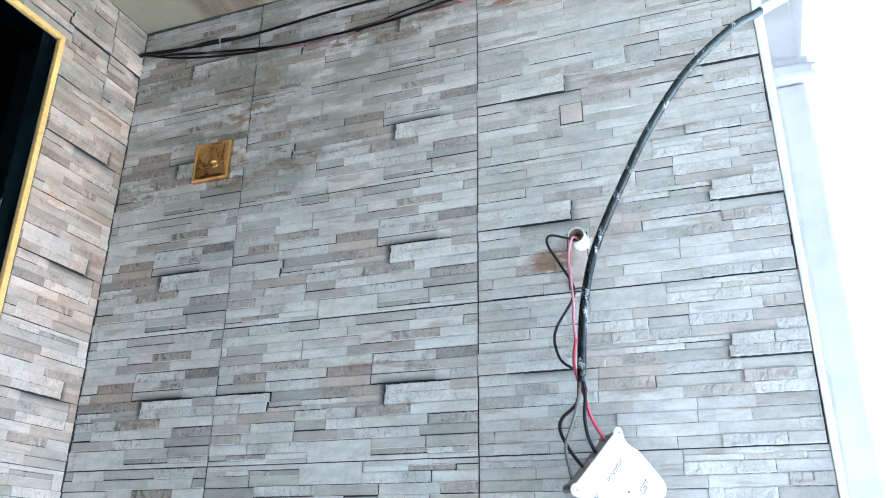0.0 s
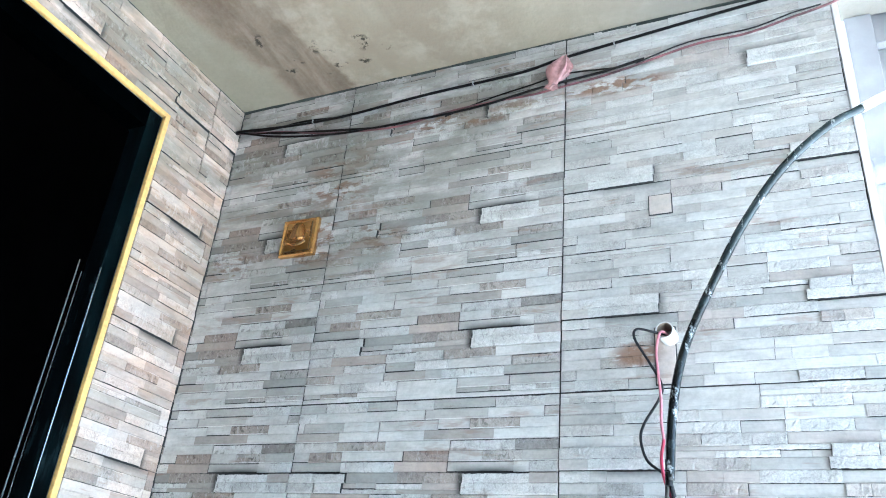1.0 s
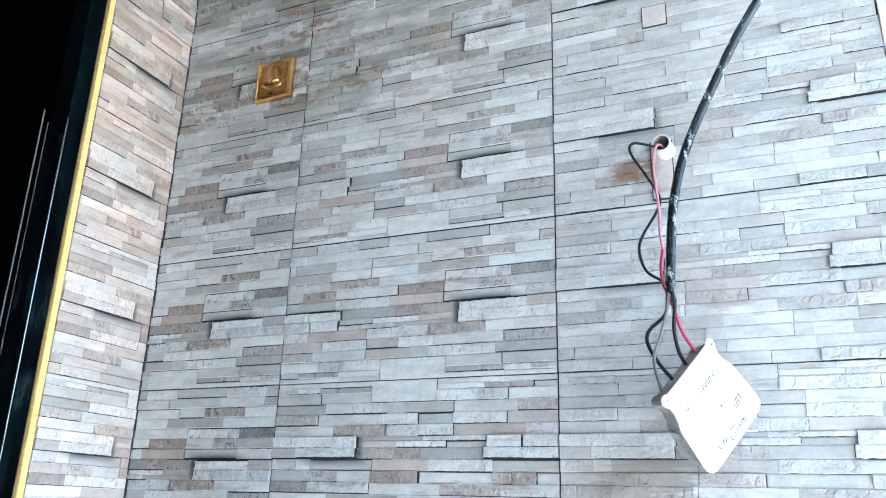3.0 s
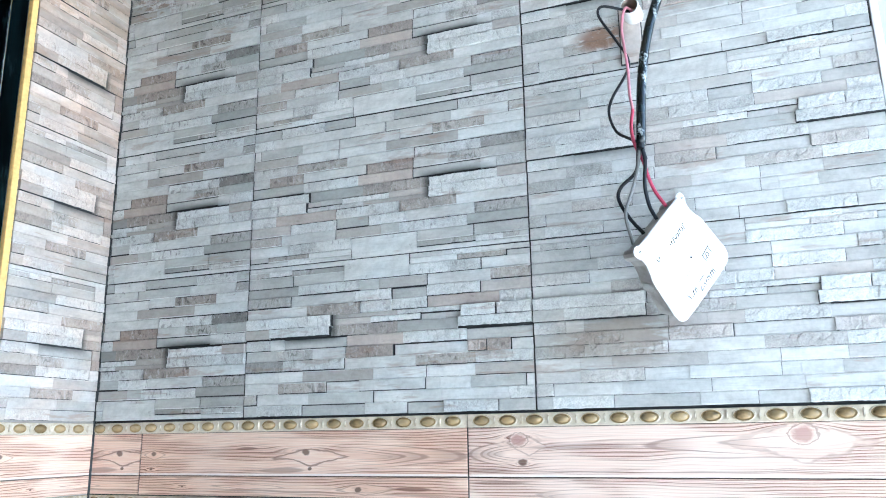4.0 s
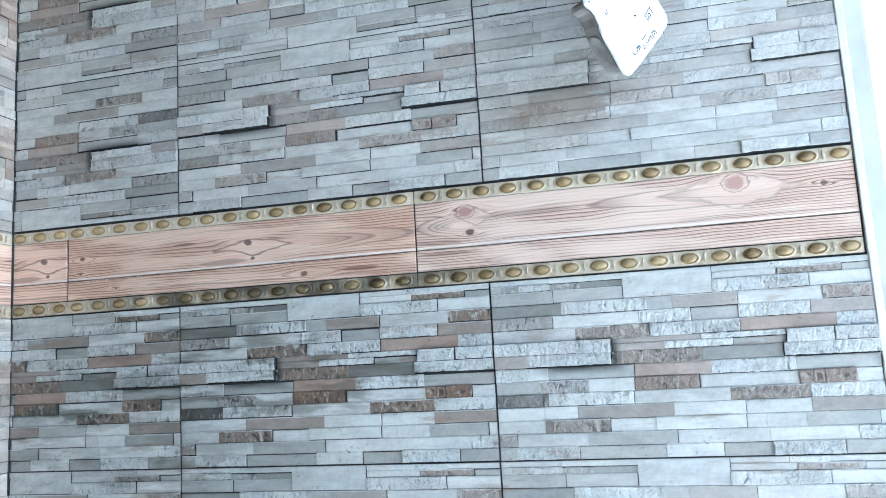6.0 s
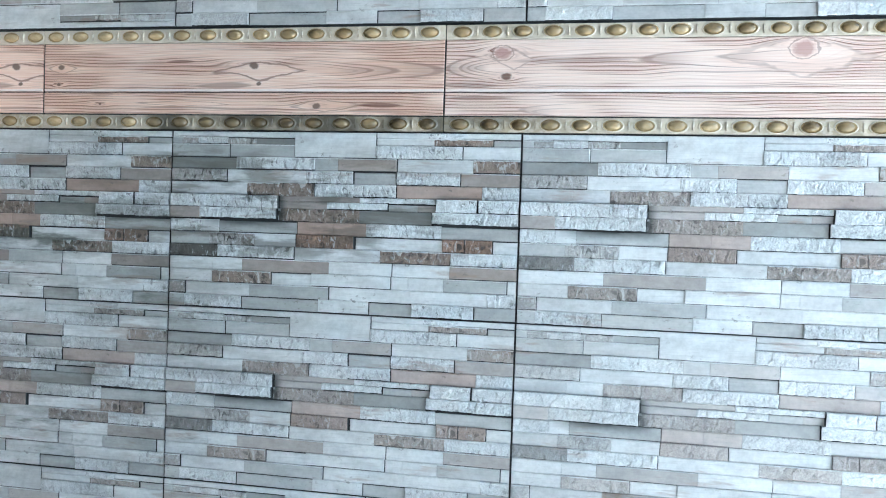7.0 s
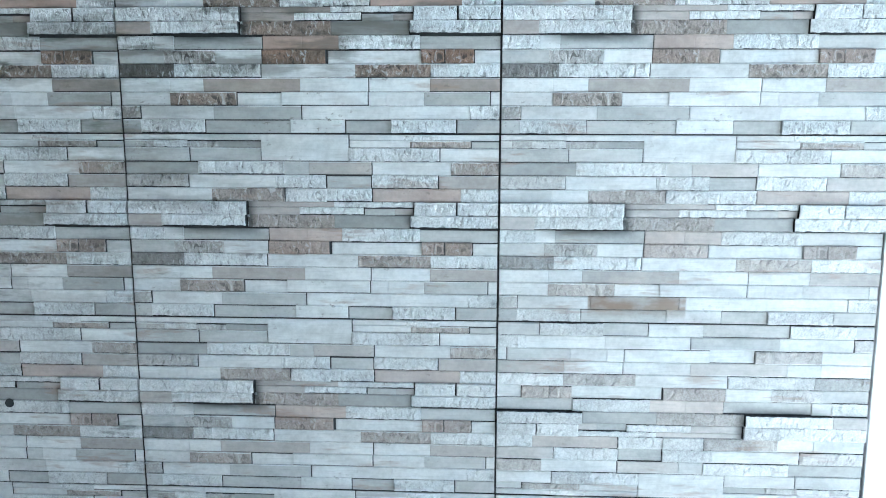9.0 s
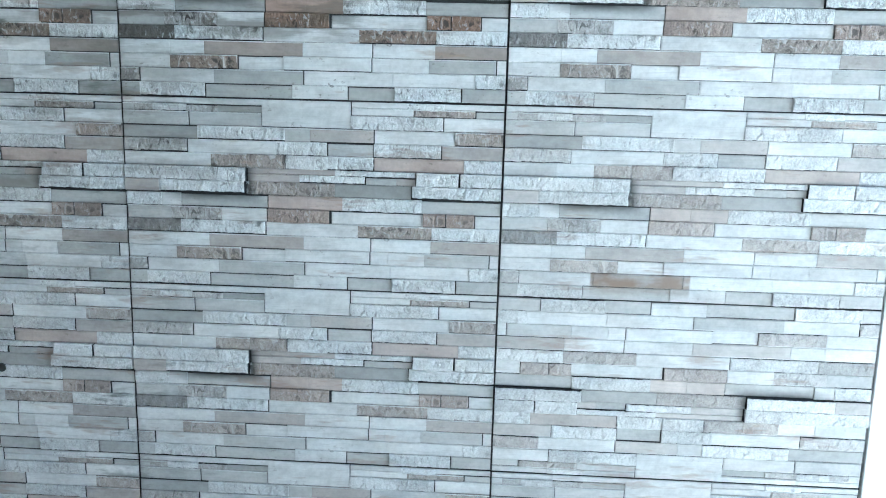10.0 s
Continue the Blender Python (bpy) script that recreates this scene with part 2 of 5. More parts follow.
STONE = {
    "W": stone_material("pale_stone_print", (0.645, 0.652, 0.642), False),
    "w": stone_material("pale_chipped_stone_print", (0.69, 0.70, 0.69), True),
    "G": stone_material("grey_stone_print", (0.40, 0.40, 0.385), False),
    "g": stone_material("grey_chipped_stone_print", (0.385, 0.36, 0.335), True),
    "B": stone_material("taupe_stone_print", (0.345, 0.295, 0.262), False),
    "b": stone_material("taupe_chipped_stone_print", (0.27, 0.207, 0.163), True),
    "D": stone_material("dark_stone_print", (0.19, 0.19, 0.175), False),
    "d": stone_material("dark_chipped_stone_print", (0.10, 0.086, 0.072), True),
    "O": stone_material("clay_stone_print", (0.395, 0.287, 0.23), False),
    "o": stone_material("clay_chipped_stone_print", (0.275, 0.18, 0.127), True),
    # lighter copy for the stones' top edges: a highlight put into the print
    "E": stone_material("arris_highlight", (0.76, 0.77, 0.76), False),
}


def simple(name, colour, roughness, metallic=0.0, specular=0.5, grain=60.0, spread=0.12, bump=0.15, depth=0.001, second=None):
    """A plain material with wear at two scales."""
    g = Net(name, roughness, metallic, specular)
    fine, wide = g.noise(g.coords("Object"), grain, 5.0), g.noise(g.coords("Object"), grain * 0.12, 3.0)
    f = g.math("ADD", g.math("MULTIPLY", fine, 0.5), g.math("MULTIPLY", wide, 0.5))
    dark = tuple(c * (1 - spread) for c in colour) if second is None else second
    c = g.mix(g.ramp(f, 0.35, 0.65), dark, tuple(min(1.0, c * (1 + spread)) for c in colour))
    g.bump(fine, bump, depth)
    return g.done(c, g.ramp(fine, 0.3, 0.7, roughness * 0.85, min(1.0, roughness * 1.15)))


STONE["J"] = simple("printed_joint", (0.022, 0.024, 0.024), 0.8, grain=300)
TONES = list(STONE)
GROUT = simple("dark_grout", (0.035, 0.037, 0.037), 0.9, grain=200)
PALE_GROUT = simple("pale_grout", (0.36, 0.335, 0.30), 0.9, grain=200)
PLASTER = simple("raw_plaster", (0.50, 0.50, 0.49), 0.9, grain=14, spread=0.14, bump=0.4, depth=0.003)
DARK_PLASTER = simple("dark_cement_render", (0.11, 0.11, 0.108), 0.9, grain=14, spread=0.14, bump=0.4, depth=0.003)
PILASTER = simple("grey_cement_render", (0.36, 0.36, 0.375), 0.9, grain=20, spread=0.12, bump=0.35, depth=0.003)
WHITE_TRIM = simple("white_pvc_trim", (0.82, 0.82, 0.81), 0.35, grain=90, spread=0.04)
YELLOW = simple("yellow_trim", (0.80, 0.53, 0.19), 0.5, specular=0.15, grain=120, spread=0.16)
BLACK_DOOR = simple("black_lacquer", (0.0003, 0.0003, 0.00032), 0.35, specular=0.0, grain=40, spread=0.3, bump=0.05)


def jamb_material():
    """Blue-black gloss paint with dusty, rubbed patches."""
    g = Net("blue_black_paint", 0.45, specular=0.02)
    rub = g.math("MULTIPLY", g.ramp(g.noise(g.coords("Position", (60, 60, 14)), 1.0, 5.0, 0.65), 0.52, 0.68), g.ramp(g.noise(g.coords("Position"), 9.0, 3.0), 0.42, 0.62))
    c = g.mix(g.ramp(g.noise(g.coords("Position", (30, 30, 5)), 1.0, 3.0), 0.35, 0.65), (0.0003, 0.0008, 0.0010), (0.0018, 0.0048, 0.0058))
    return g.done(g.mix(g.math("MULTIPLY", rub, 0.7), c, (0.020, 0.034, 0.038)))


JAMB_PAINT = jamb_material()
HEAD_PAINT = simple("black_head_paint", (0.0002, 0.0004, 0.0005), 0.6, specular=0.0, grain=30, spread=0.5)


def glaze_material(name, colours, roughness):
    """Hand-toned glaze: each piece takes its own tone, with a mottled wash over it."""
    g = Net(name, roughness, specular=0.5)
    wash = g.noise(g.coords("Object", (90, 130, 90)), 1.0, 3.0)
    wide = g.noise(g.coords("Position", (3.0, 3.0, 3.0)), 1.0, 2.0)
    own = g.math("ADD", g.math("MULTIPLY", g.info("Random"), 0.55), g.ramp(wide, 0.35, 0.65, 0.0, 0.45))
    c = g.mix(own, colours[0], colours[1])
    c = g.mix(g.ramp(wash, 0.40, 0.62, 0.0, 0.6), c, colours[2])
    # darker, patchy tone along the middle of the lower strip
    bead_dark = g.math("MULTIPLY", g.blob((-0.72, 1.22, 1.218), (0.44, 0.2, 0.05)), g.ramp(g.noise(g.coords("Position", (14, 14, 14)), 1.0, 3.0), 0.35, 0.6))
    c = g.mix(g.math("MULTIPLY", bead_dark, 0.80), c, (0.040, 0.031, 0.018))
    g.bump(wash, 0.1, 0.0006)
    return g.done(c)


CREAM = glaze_material("cream_glaze", ((0.42, 0.34, 0.22), (0.68, 0.59, 0.46), (0.72, 0.64, 0.52)), 0.25)
PALE_GLAZE = glaze_material("pale_rim_glaze", ((0.50, 0.42, 0.30), (0.82, 0.75, 0.64), (0.46, 0.37, 0.25)), 0.2)
GOLD_GLAZE = glaze_material("amber_glaze", ((0.14, 0.09, 0.035), (0.58, 0.44, 0.24), (0.34, 0.23, 0.10)), 0.12)


def brass_material(name, colour, roughness):
    """Lacquered brass, a little tarnished towards brown in wide patches."""
    g = Net(name, roughness, metallic=1.0)
    tarnish = g.ramp(g.noise(g.coords("Object"), 28.0, 3.0), 0.40, 0.70, 0.0, 0.45)
    return g.done(g.mix(tarnish, colour, tuple(c * 0.5 for c in colour)), g.ramp(g.noise(g.coords("Object"), 45.0, 2.0), 0.3, 0.7, roughness * 0.8, roughness * 1.3))


BRASS = brass_material("polished_brass", (0.72, 0.44, 0.17), 0.20)
BRONZE = brass_material("dark_brass", (0.50, 0.30, 0.11), 0.28)


def sheath_material():
    """Black sheath with dusty, whitish scuffs; sky reflection painted into its upper part."""
    g = Net("black_cable_sheath", 0.22, specular=0.5)
    fine = g.noise(g.coords("Object"), 260.0, 4.0, 0.6)
    scuff = g.math("MULTIPLY", g.ramp(g.noise(g.coords("Object", (70, 70, 26)), 1.0, 4.0, 0.65), 0.56, 0.64), g.ramp(fine, 0.40, 0.60))
    dust_dim = g.ramp(g.noise(g.coords("Object"), 34.0, 3.0), 0.5, 0.75)
    rise = g.ramp(g.node("ShaderNodeSeparateXYZ", Vector=g.coords("Position")).outputs[2], 1.80, 2.24)
    c = g.mix(dust_dim, (0.0045, 0.007, 0.008), (0.018, 0.026, 0.028))
    sky_sheen = g.math("MULTIPLY", rise, g.ramp(g.noise(g.coords("Object"), 16.0, 3.0, 0.6), 0.35, 0.60, 0.35, 1.0))
    c = g.mix(g.math("MULTIPLY", sky_sheen, 0.32), c, (0.085, 0.13, 0.145))
    c = g.mix(g.math("MULTIPLY", scuff, 0.85), c, (0.50, 0.54, 0.55))
    g.bump(fine, 0.15, 0.0006)
    return g.done(c, g.ramp(scuff, 0.0, 1.0, 0.26, 0.7))


BLACK_RUBBER = sheath_material()
RUN_BLACK = simple("dusty_black_sheath", (0.005, 0.005, 0.0055), 0.45, specular=0.12, grain=90, spread=0.3, second=(0.015, 0.014, 0.013))
DARK_WIRE = simple("dark_grey_wire", (0.012, 0.013, 0.015), 0.4, specular=0.35, grain=200, spread=0.3)
GREY_WIRE = simple("grey_wire", (0.19, 0.185, 0.175), 0.4, grain=200)
RED_WIRE = simple("red_wire", (0.50, 0.045, 0.10), 0.4, grain=200)
PINK_WIRE = simple("faded_pink_wire", (0.60, 0.24, 0.29), 0.45, grain=120, spread=0.2)
POLISHED = simple("polished_dark_steel", (0.30, 0.32, 0.34), 0.18, metallic=1.0, grain=60)
PINK_RUN = simple("dirty_pink_wire", (0.20, 0.08, 0.085), 0.5, grain=40, spread=0.4, second=(0.06, 0.03, 0.033))
PVC = simple("white_pvc_pipe", (0.74, 0.72, 0.70), 0.35, grain=90, spread=0.07)
PVC_INSIDE = simple("dusty_pipe_bore", (0.40, 0.32, 0.26), 0.8, grain=140)
BOX_WHITE = simple("white_plastic", (0.70, 0.70, 0.69), 0.4, grain=130, spread=0.03)
BOX_GREY = simple("grey_plastic_side", (0.37, 0.355, 0.335), 0.5, grain=50, spread=0.15, second=(0.21, 0.19, 0.17))
STEEL_DARK = simple("dark_slot", (0.10, 0.06, 0.02), 0.6, grain=100)
STEEL = simple("dull_steel", (0.35, 0.35, 0.36), 0.35, metallic=0.8, grain=200)
KNOCKOUT = simple("dusty_knockout", (0.30, 0.29, 0.27), 0.7, grain=120, spread=0.2)
INK = simple("black_ink", (0.008, 0.008, 0.010), 0.6, grain=300)
WRAP = simple("pink_plastic_wrap", (0.36, 0.20, 0.20), 0.4, grain=60, spread=0.35)
CLIP = simple("grey_cable_clip", (0.42, 0.42, 0.41), 0.4, grain=100)
FLOOR_MAT = simple("cement_floor", (0.21, 0.205, 0.195), 0.8, grain=9, spread=0.15, bump=0.3)


def yard_material():
    """Pale concrete with scattered reddish crumbs and stains."""
    g = Net("sunlit_pale_concrete", 0.9, specular=0.2)
    pos = g.coords("Position")
    c = g.mix(g.ramp(g.noise(pos, 1.1, 5.0), 0.35, 0.65), (0.54, 0.53, 0.50), (0.68, 0.67, 0.64))
    crumbs = g.math("MULTIPLY", g.ramp(g.noise(pos, 26.0, 4.0, 0.6), 0.60, 0.66), g.ramp(g.noise(pos, 2.5, 3.0), 0.42, 0.58))
    c = g.mix(crumbs, c, (0.11, 0.085, 0.075))
    g.bump(g.noise(pos, 30.0, 5.0), 0.4, 0.01)
    return g.done(c)


GROUND_MAT = yard_material()
ROCK = simple("blue_grey_stone_block", (0.075, 0.085, 0.082), 0.85, grain=25, spread=0.5, bump=0.8, depth=0.01)


CEILING_SPOTS = [((-1.016, 0.938), (0.022, 0.014)), ((-1.023, 1.018), (0.026, 0.034)), ((-0.988, 1.099), (0.026, 0.022)), ((-1.018, 1.121), (0.022, 0.018)), ((-0.922, 1.066), (0.022, 0.030)),
                 ((-0.905, 1.095), (0.022, 0.020)), ((-0.893, 1.137), (0.024, 0.016)), ((-0.925, 1.144), (0.030, 0.018)), ((-0.812, 1.085), (0.026, 0.036)), ((-0.767, 1.115), (0.020, 0.014)), ((-0.837, 1.141), (0.022, 0.012)), ((-0.614, 1.072), (0.012, 0.012))]


def ceiling_material():
    g = Net("stained_cement_ceiling", 0.9, specular=0.2)
    pos = g.coords("Position")
    wide, mid, fine = g.noise(pos, 2.6, 4.0), g.noise(pos, 11.0, 6.0, 0.62), g.noise(pos, 90.0, 4.0)
    flat = g.node("ShaderNodeSeparateXYZ", Vector=pos)
    sx = flat.outputs[0]
    across = g.math("ADD", g.math("SUBTRACT", sx, g.math("MULTIPLY", g.math("SUBTRACT", flat.outputs[1], 0.9), 0.22)), g.math("MULTIPLY", g.math("SUBTRACT", mid, 0.5), 0.10))
    c = g.mix(g.ramp(wide, 0.38, 0.62), (0.30, 0.235, 0.17), (0.43, 0.37, 0.28))
    c = g.mix(g.ramp(mid, 0.46, 0.66, 0.0, 0.6), c, (0.52, 0.45, 0.36))
    streak = g.math("MULTIPLY", g.ramp(g.noise(g.coords("Position", (10, 2.2, 1)), 1.0, 5.0, 0.6, 0.6), 0.48, 0.66), g.ramp(sx, -0.55, -0.95, 0.2, 1.0))
    c = g.mix(g.math("MULTIPLY", streak, 0.5), c, (0.19, 0.14, 0.10))
    c = g.mix(g.ramp(sx, -0.95, -0.45, 0.0, 0.35), c, (0.41, 0.385, 0.31))
    c = g.mix(g.ramp(sx, -0.45, -0.05, 0.0, 0.75), c, (0.26, 0.255, 0.25))
    band = g.math("MULTIPLY", g.math("MULTIPLY", g.ramp(across, -1.14, -1.09), g.ramp(across, -0.945, -0.975)), g.ramp(g.noise(g.coords("Position", (13, 3.0, 1), (7, 0, 0)), 1.0, 6.0, 0.68, 0.8), 0.30, 0.60, 0.45, 1.0))
    c = g.mix(g.math("MULTIPLY", band, 0.80), c, (0.155, 0.105, 0.075))
    c = g.mix(g.ramp(across, -1.10, -1.15, 0.0, 0.7), c, (0.36, 0.34, 0.265))
    c = g.mix(g.ramp(fine, 0.3, 0.7, 0.0, 0.25), c, (0.30, 0.27, 0.22))
    spots = 0.0
    for place, size in CEILING_SPOTS:
        spots = g.math("MAXIMUM", spots, g.blob((*place, 2.611), (*size, 0.2)))
    crumbs = g.ramp(g.noise(pos, 38.0, 5.0, 0.68, 0.4), 0.53, 0.60)
    c = g.mix(g.math("MULTIPLY", g.math("MULTIPLY", spots, crumbs), 0.92), c, (0.045, 0.04, 0.028))
    c = g.mix(1.0, c, (0.90, 0.89, 0.86), "MULTIPLY")
    g.bump(g.math("ADD", fine, g.math("MULTIPLY", mid, 2.0)), 0.5, 0.004)
    return g.done(c)


def pine_material(name, knots, lenses, cathedrals, streaks, pale=0.0):
    """Printed pine. In metres from the tile's left lower corner: knots (u, v, reach along, reach across, radius), lenses and cathedrals of dark grain (u, v, half length, half height, strength; a cathedral's u is its tip, a negative length opens it to the right) and streaks."""
    g = Net(name, 0.34, specular=0.45)
    obj = g.coords("Object")
    xyz = g.node("ShaderNodeSeparateXYZ", Vector=obj)
    u, v = xyz.outputs[0], xyz.outputs[1]
    rough_edge = g.math("MULTIPLY", g.math("SUBTRACT", g.noise(g.coords("Object", (28, 60, 1)), 1.0, 2.0), 0.5), 1.3)
    bend = g.math("MULTIPLY", g.math("SUBTRACT", g.noise(g.coords("Object", (4.5, 14, 1)), 1.0, 2.0), 0.5), 0.016)
    vv = g.math("ADD", v, bend)
    field = g.math("MULTIPLY", vv, 235.0)
    dark = pink = mark = 0.0
    calm = 1.0
    for ku, kv, su, sv, radius in knots:
        a = g.math("DIVIDE", g.math("SUBTRACT", u, ku), su)
        b = g.math("DIVIDE", g.math("SUBTRACT", v, kv), sv)
        r2 = g.math("ADD", g.math("MULTIPLY", a, a), g.math("MULTIPLY", b, b))
        field = g.math("SUBTRACT", field, g.math("DIVIDE", g.math("MULTIPLY", b, 235.0 * sv), g.math("ADD", r2, 0.30)))
        if not radius:
            continue
        a = g.math("SUBTRACT", u, ku)
        b = g.math("SUBTRACT", v, kv)
        d = g.math("SQRT", g.math("ADD", g.math("MULTIPLY", g.math("MULTIPLY", a, a), 0.55), g.math("MULTIPLY", b, b)))
        d = g.math("ADD", d, g.math("MULTIPLY", g.math("SUBTRACT", g.noise(obj, 120.0, 2.0), 0.5), radius * 0.7))
        m = g.ramp(d, radius * 1.1, radius * 0.6)
        if radius > 0.0068:
            pink = g.math("MAXIMUM", pink, m)
            mark = g.math("MAXIMUM", mark, g.math("MULTIPLY", g.ramp(g.math("ABSOLUTE", g.math("SUBTRACT", d, radius * 1.15)), 0.0013, 0.0004), 0.5))
        else:
            dark = g.math("MAXIMUM", dark, m)
    for ku, kv, half, high, power in lenses:
        a = g.math("DIVIDE", g.math("SUBTRACT", u, ku), half)
        b = g.math("ABSOLUTE", g.math("DIVIDE", g.math("SUBTRACT", vv, kv), high))
        d = g.math("ADD", g.math("SUBTRACT", b, g.math("SUBTRACT", 1.0, g.math("ABSOLUTE", a))), g.math("MULTIPLY", rough_edge, 0.6))
        rim = g.math("MULTIPLY", g.ramp(g.math("ABSOLUTE", d), 0.13, 0.03), g.ramp(g.math("ABSOLUTE", a), 1.12, 0.95))
        tip = g.math("MULTIPLY", g.ramp(d, 0.04, -0.05), g.ramp(g.math("ABSOLUTE", a), 0.62, 0.98))
        mark = g.math("MAXIMUM", mark, g.math("MULTIPLY", g.math("MAXIMUM", rim, tip), power))
        calm = g.math("MULTIPLY", calm, g.ramp(d, -0.1, 0.15, 0.25, 1.0))
    for ku, kv, length, high, power in cathedrals:
        a = g.math("DIVIDE", g.math("SUBTRACT", u, ku), length)
        b = g.math("DIVIDE", g.math("SUBTRACT", vv, kv), high)
        d = g.math("ADD", a, g.math("MULTIPLY", b, b))
        rim = g.math("MULTIPLY", g.ramp(g.math("ABSOLUTE", d), 0.085, 0.015), g.ramp(a, -1.0, -0.3, 0.0, 1.0))
        tip = g.math("MULTIPLY", g.math("MULTIPLY", g.ramp(d, 0.02, -0.05), g.ramp(a, -0.35, -0.05)), 0.6)
        mark = g.math("MAXIMUM", mark, g.math("MULTIPLY", g.math("MAXIMUM", rim, tip), power))
        calm = g.math("MULTIPLY", calm, g.math("MAXIMUM", g.ramp(d, -0.05, 0.1, 0.3, 1.0), g.ramp(a, -0.5, -1.0)))
    for ku, kv, half, high, power in streaks:
        a = g.math("DIVIDE", g.math("SUBTRACT", u, ku), half)
        b = g.math("DIVIDE", g.math("SUBTRACT", vv, kv), high)
        d = g.math("ADD", g.math("MULTIPLY", a, a), g.math("ABSOLUTE", b))
        mark = g.math("MAXIMUM", mark, g.math("MULTIPLY", g.ramp(d, 1.1, 0.5), power))

    def grain(f, lo):
        saw = g.math("FRACT", f)
        return g.math("MULTIPLY", g.ramp(saw, lo, 0.90), g.ramp(saw, 1.0, 0.94))

    patch = g.ramp(g.noise(g.coords("Object", (4, 26, 1), (3.3, 0, 0)), 1.0, 2.0), 0.36, 0.62)
    line = g.math("MAXIMUM", grain(field, 0.55), g.math("MULTIPLY", grain(g.math("MULTIPLY", field, 2.3), 0.45), 0.45))
    line = g.math("MULTIPLY", g.math("MULTIPLY", line, calm), g.ramp(patch, 0.0, 1.0, 0.18, 0.95))
    fibre = g.noise(g.coords("Object", (14, 520, 1)), 1.0, 3.0)
    c = g.mix(g.ramp(fibre, 0.3, 0.7), (0.80, 0.545, 0.415), (0.935, 0.745, 0.615))
    c = g.mix(g.ramp(patch, 0.2, 1.0, 0.0, 0.5), c, (0.67, 0.41, 0.285))
    c = g.mix(pale, c, (0.90, 0.79, 0.71))
    c = g.mix(g.math("MULTIPLY", line, 1.0), c, (0.21, 0.085, 0.052))
    c = g.mix(g.math("MULTIPLY", mark, g.ramp(fibre, 0.25, 0.6, 0.65, 1.0)), c, (0.155, 0.06, 0.04))
    c = g.mix(g.math("MULTIPLY", pink, 0.75), c, (0.45, 0.235, 0.19))
    c = g.mix(g.math("MULTIPLY", dark, 0.9), c, (0.15, 0.085, 0.06))
    g.bump(g.math("ADD", fibre, line), 0.12, 0.0005)
    return g.done(c)


PINE_A = pine_material("pine_print_with_paired_knots", [
    (0.331, 0.0685, 0.050, 0.0085, 0.0058), (0.338, 0.043, 0.020, 0.004, 0.0030), (0.424, 0.012, 0.030, 0.0055, 0.0045), (0.028, 0.067, 0.022, 0.005, 0.0042), (0.024, 0.042, 0.014, 0.004, 0.0026), (0.092, 0.014, 0.020, 0.004, 0.0020)],
    [(0.340, 0.0600, 0.070, 0.0125, 0.72), (0.030, 0.066, 0.024, 0.0075, 0.5), (0.225, 0.014, 0.078, 0.0036, 0.6), (0.437, 0.0125, 0.050, 0.0085, 0.5)],
    [(0.500, 0.0610, 0.13, 0.0120, 0.65), (0.480, 0.0610, 0.11, 0.0075, 0.45), (0.535, 0.0600, 0.16, 0.0165, 0.6), (0.596, 0.0610, 0.20, 0.0210, 0.6)],
    [(0.219, 0.0745, 0.026, 0.0026, 0.75), (0.12, 0.0740, 0.10, 0.0014, 0.4), (0.095, 0.0275, 0.022, 0.004, 0.35), (0.515, 0.0120, 0.036, 0.0045, 0.8), (0.285, 0.0405, 0.05, 0.0060, 0.55), (0.30, 0.0085, 0.18, 0.0016, 0.5), (0.36, 0.090, 0.20, 0.0012, 0.4), (0.52, 0.004, 0.06, 0.002, 0.5)], 0.0)
# The last value pales this print, standing in for stronger light further east.
PINE_B = pine_material("pine_print_with_round_knots", [
    (0.076, 0.083, 0.034, 0.0110, 0.0090), (0.082, 0.052, 0.018, 0.0060, 0.0056), (0.452, 0.086, 0.050, 0.0140, 0.0112), (0.562, 0.0740, 0.022, 0.0045, 0.0040)],
    [(0.092, 0.0755, 0.030, 0.0120, 0.4), (0.450, 0.0760, 0.090, 0.0260, 0.3)],
    [(0.262, 0.0735, -0.20, 0.0165, 0.6), (0.355, 0.0760, -0.16, 0.0105, 0.5), (0.020, 0.0640, -0.060, 0.0150, 0.65), (0.030, 0.0640, -0.060, 0.0115, 0.6), (0.040, 0.0640, -0.060, 0.0085, 0.55), (0.003, 0.0640, -0.075, 0.0200, 0.65), (0.105, 0.0060, -0.11, 0.0120, 0.4), (0.120, 0.0040, -0.10, 0.0080, 0.4)],
    [(0.165, 0.0735, 0.085, 0.0055, 0.42), (0.03, 0.0400, 0.05, 0.0050, 0.45), (0.045, 0.0225, 0.05, 0.0038, 0.6), (0.175, 0.0255, 0.03, 0.0040, 0.25), (0.38, 0.0560, 0.22, 0.0012, 0.4), (0.30, 0.0390, 0.30, 0.0011, 0.45), (0.575, 0.0740, 0.04, 0.0012, 0.5)], 0.36)
# Lighter colour for the boards' groove edge, painting its highlight line.
PALE_BEVEL = simple("pale_bevel", (0.88, 0.77, 0.69), 0.35, grain=60, spread=0.05)
CEILING_MAT = ceiling_material()


# ---------------------------------------------------------------- mesh helpers
def part(name, bm, material, parent=None, label="", smooth=False):
    me = bpy.data.meshes.new(name)
    bm.normal_update()
    bm.to_mesh(me)
    bm.free()
    me.materials.append(material)
    if smooth:
        me.polygons.foreach_set("use_smooth", [True] * len(me.polygons))
    ob = new(name, me)
    ob.parent = parent
    return tagged(ob, label)


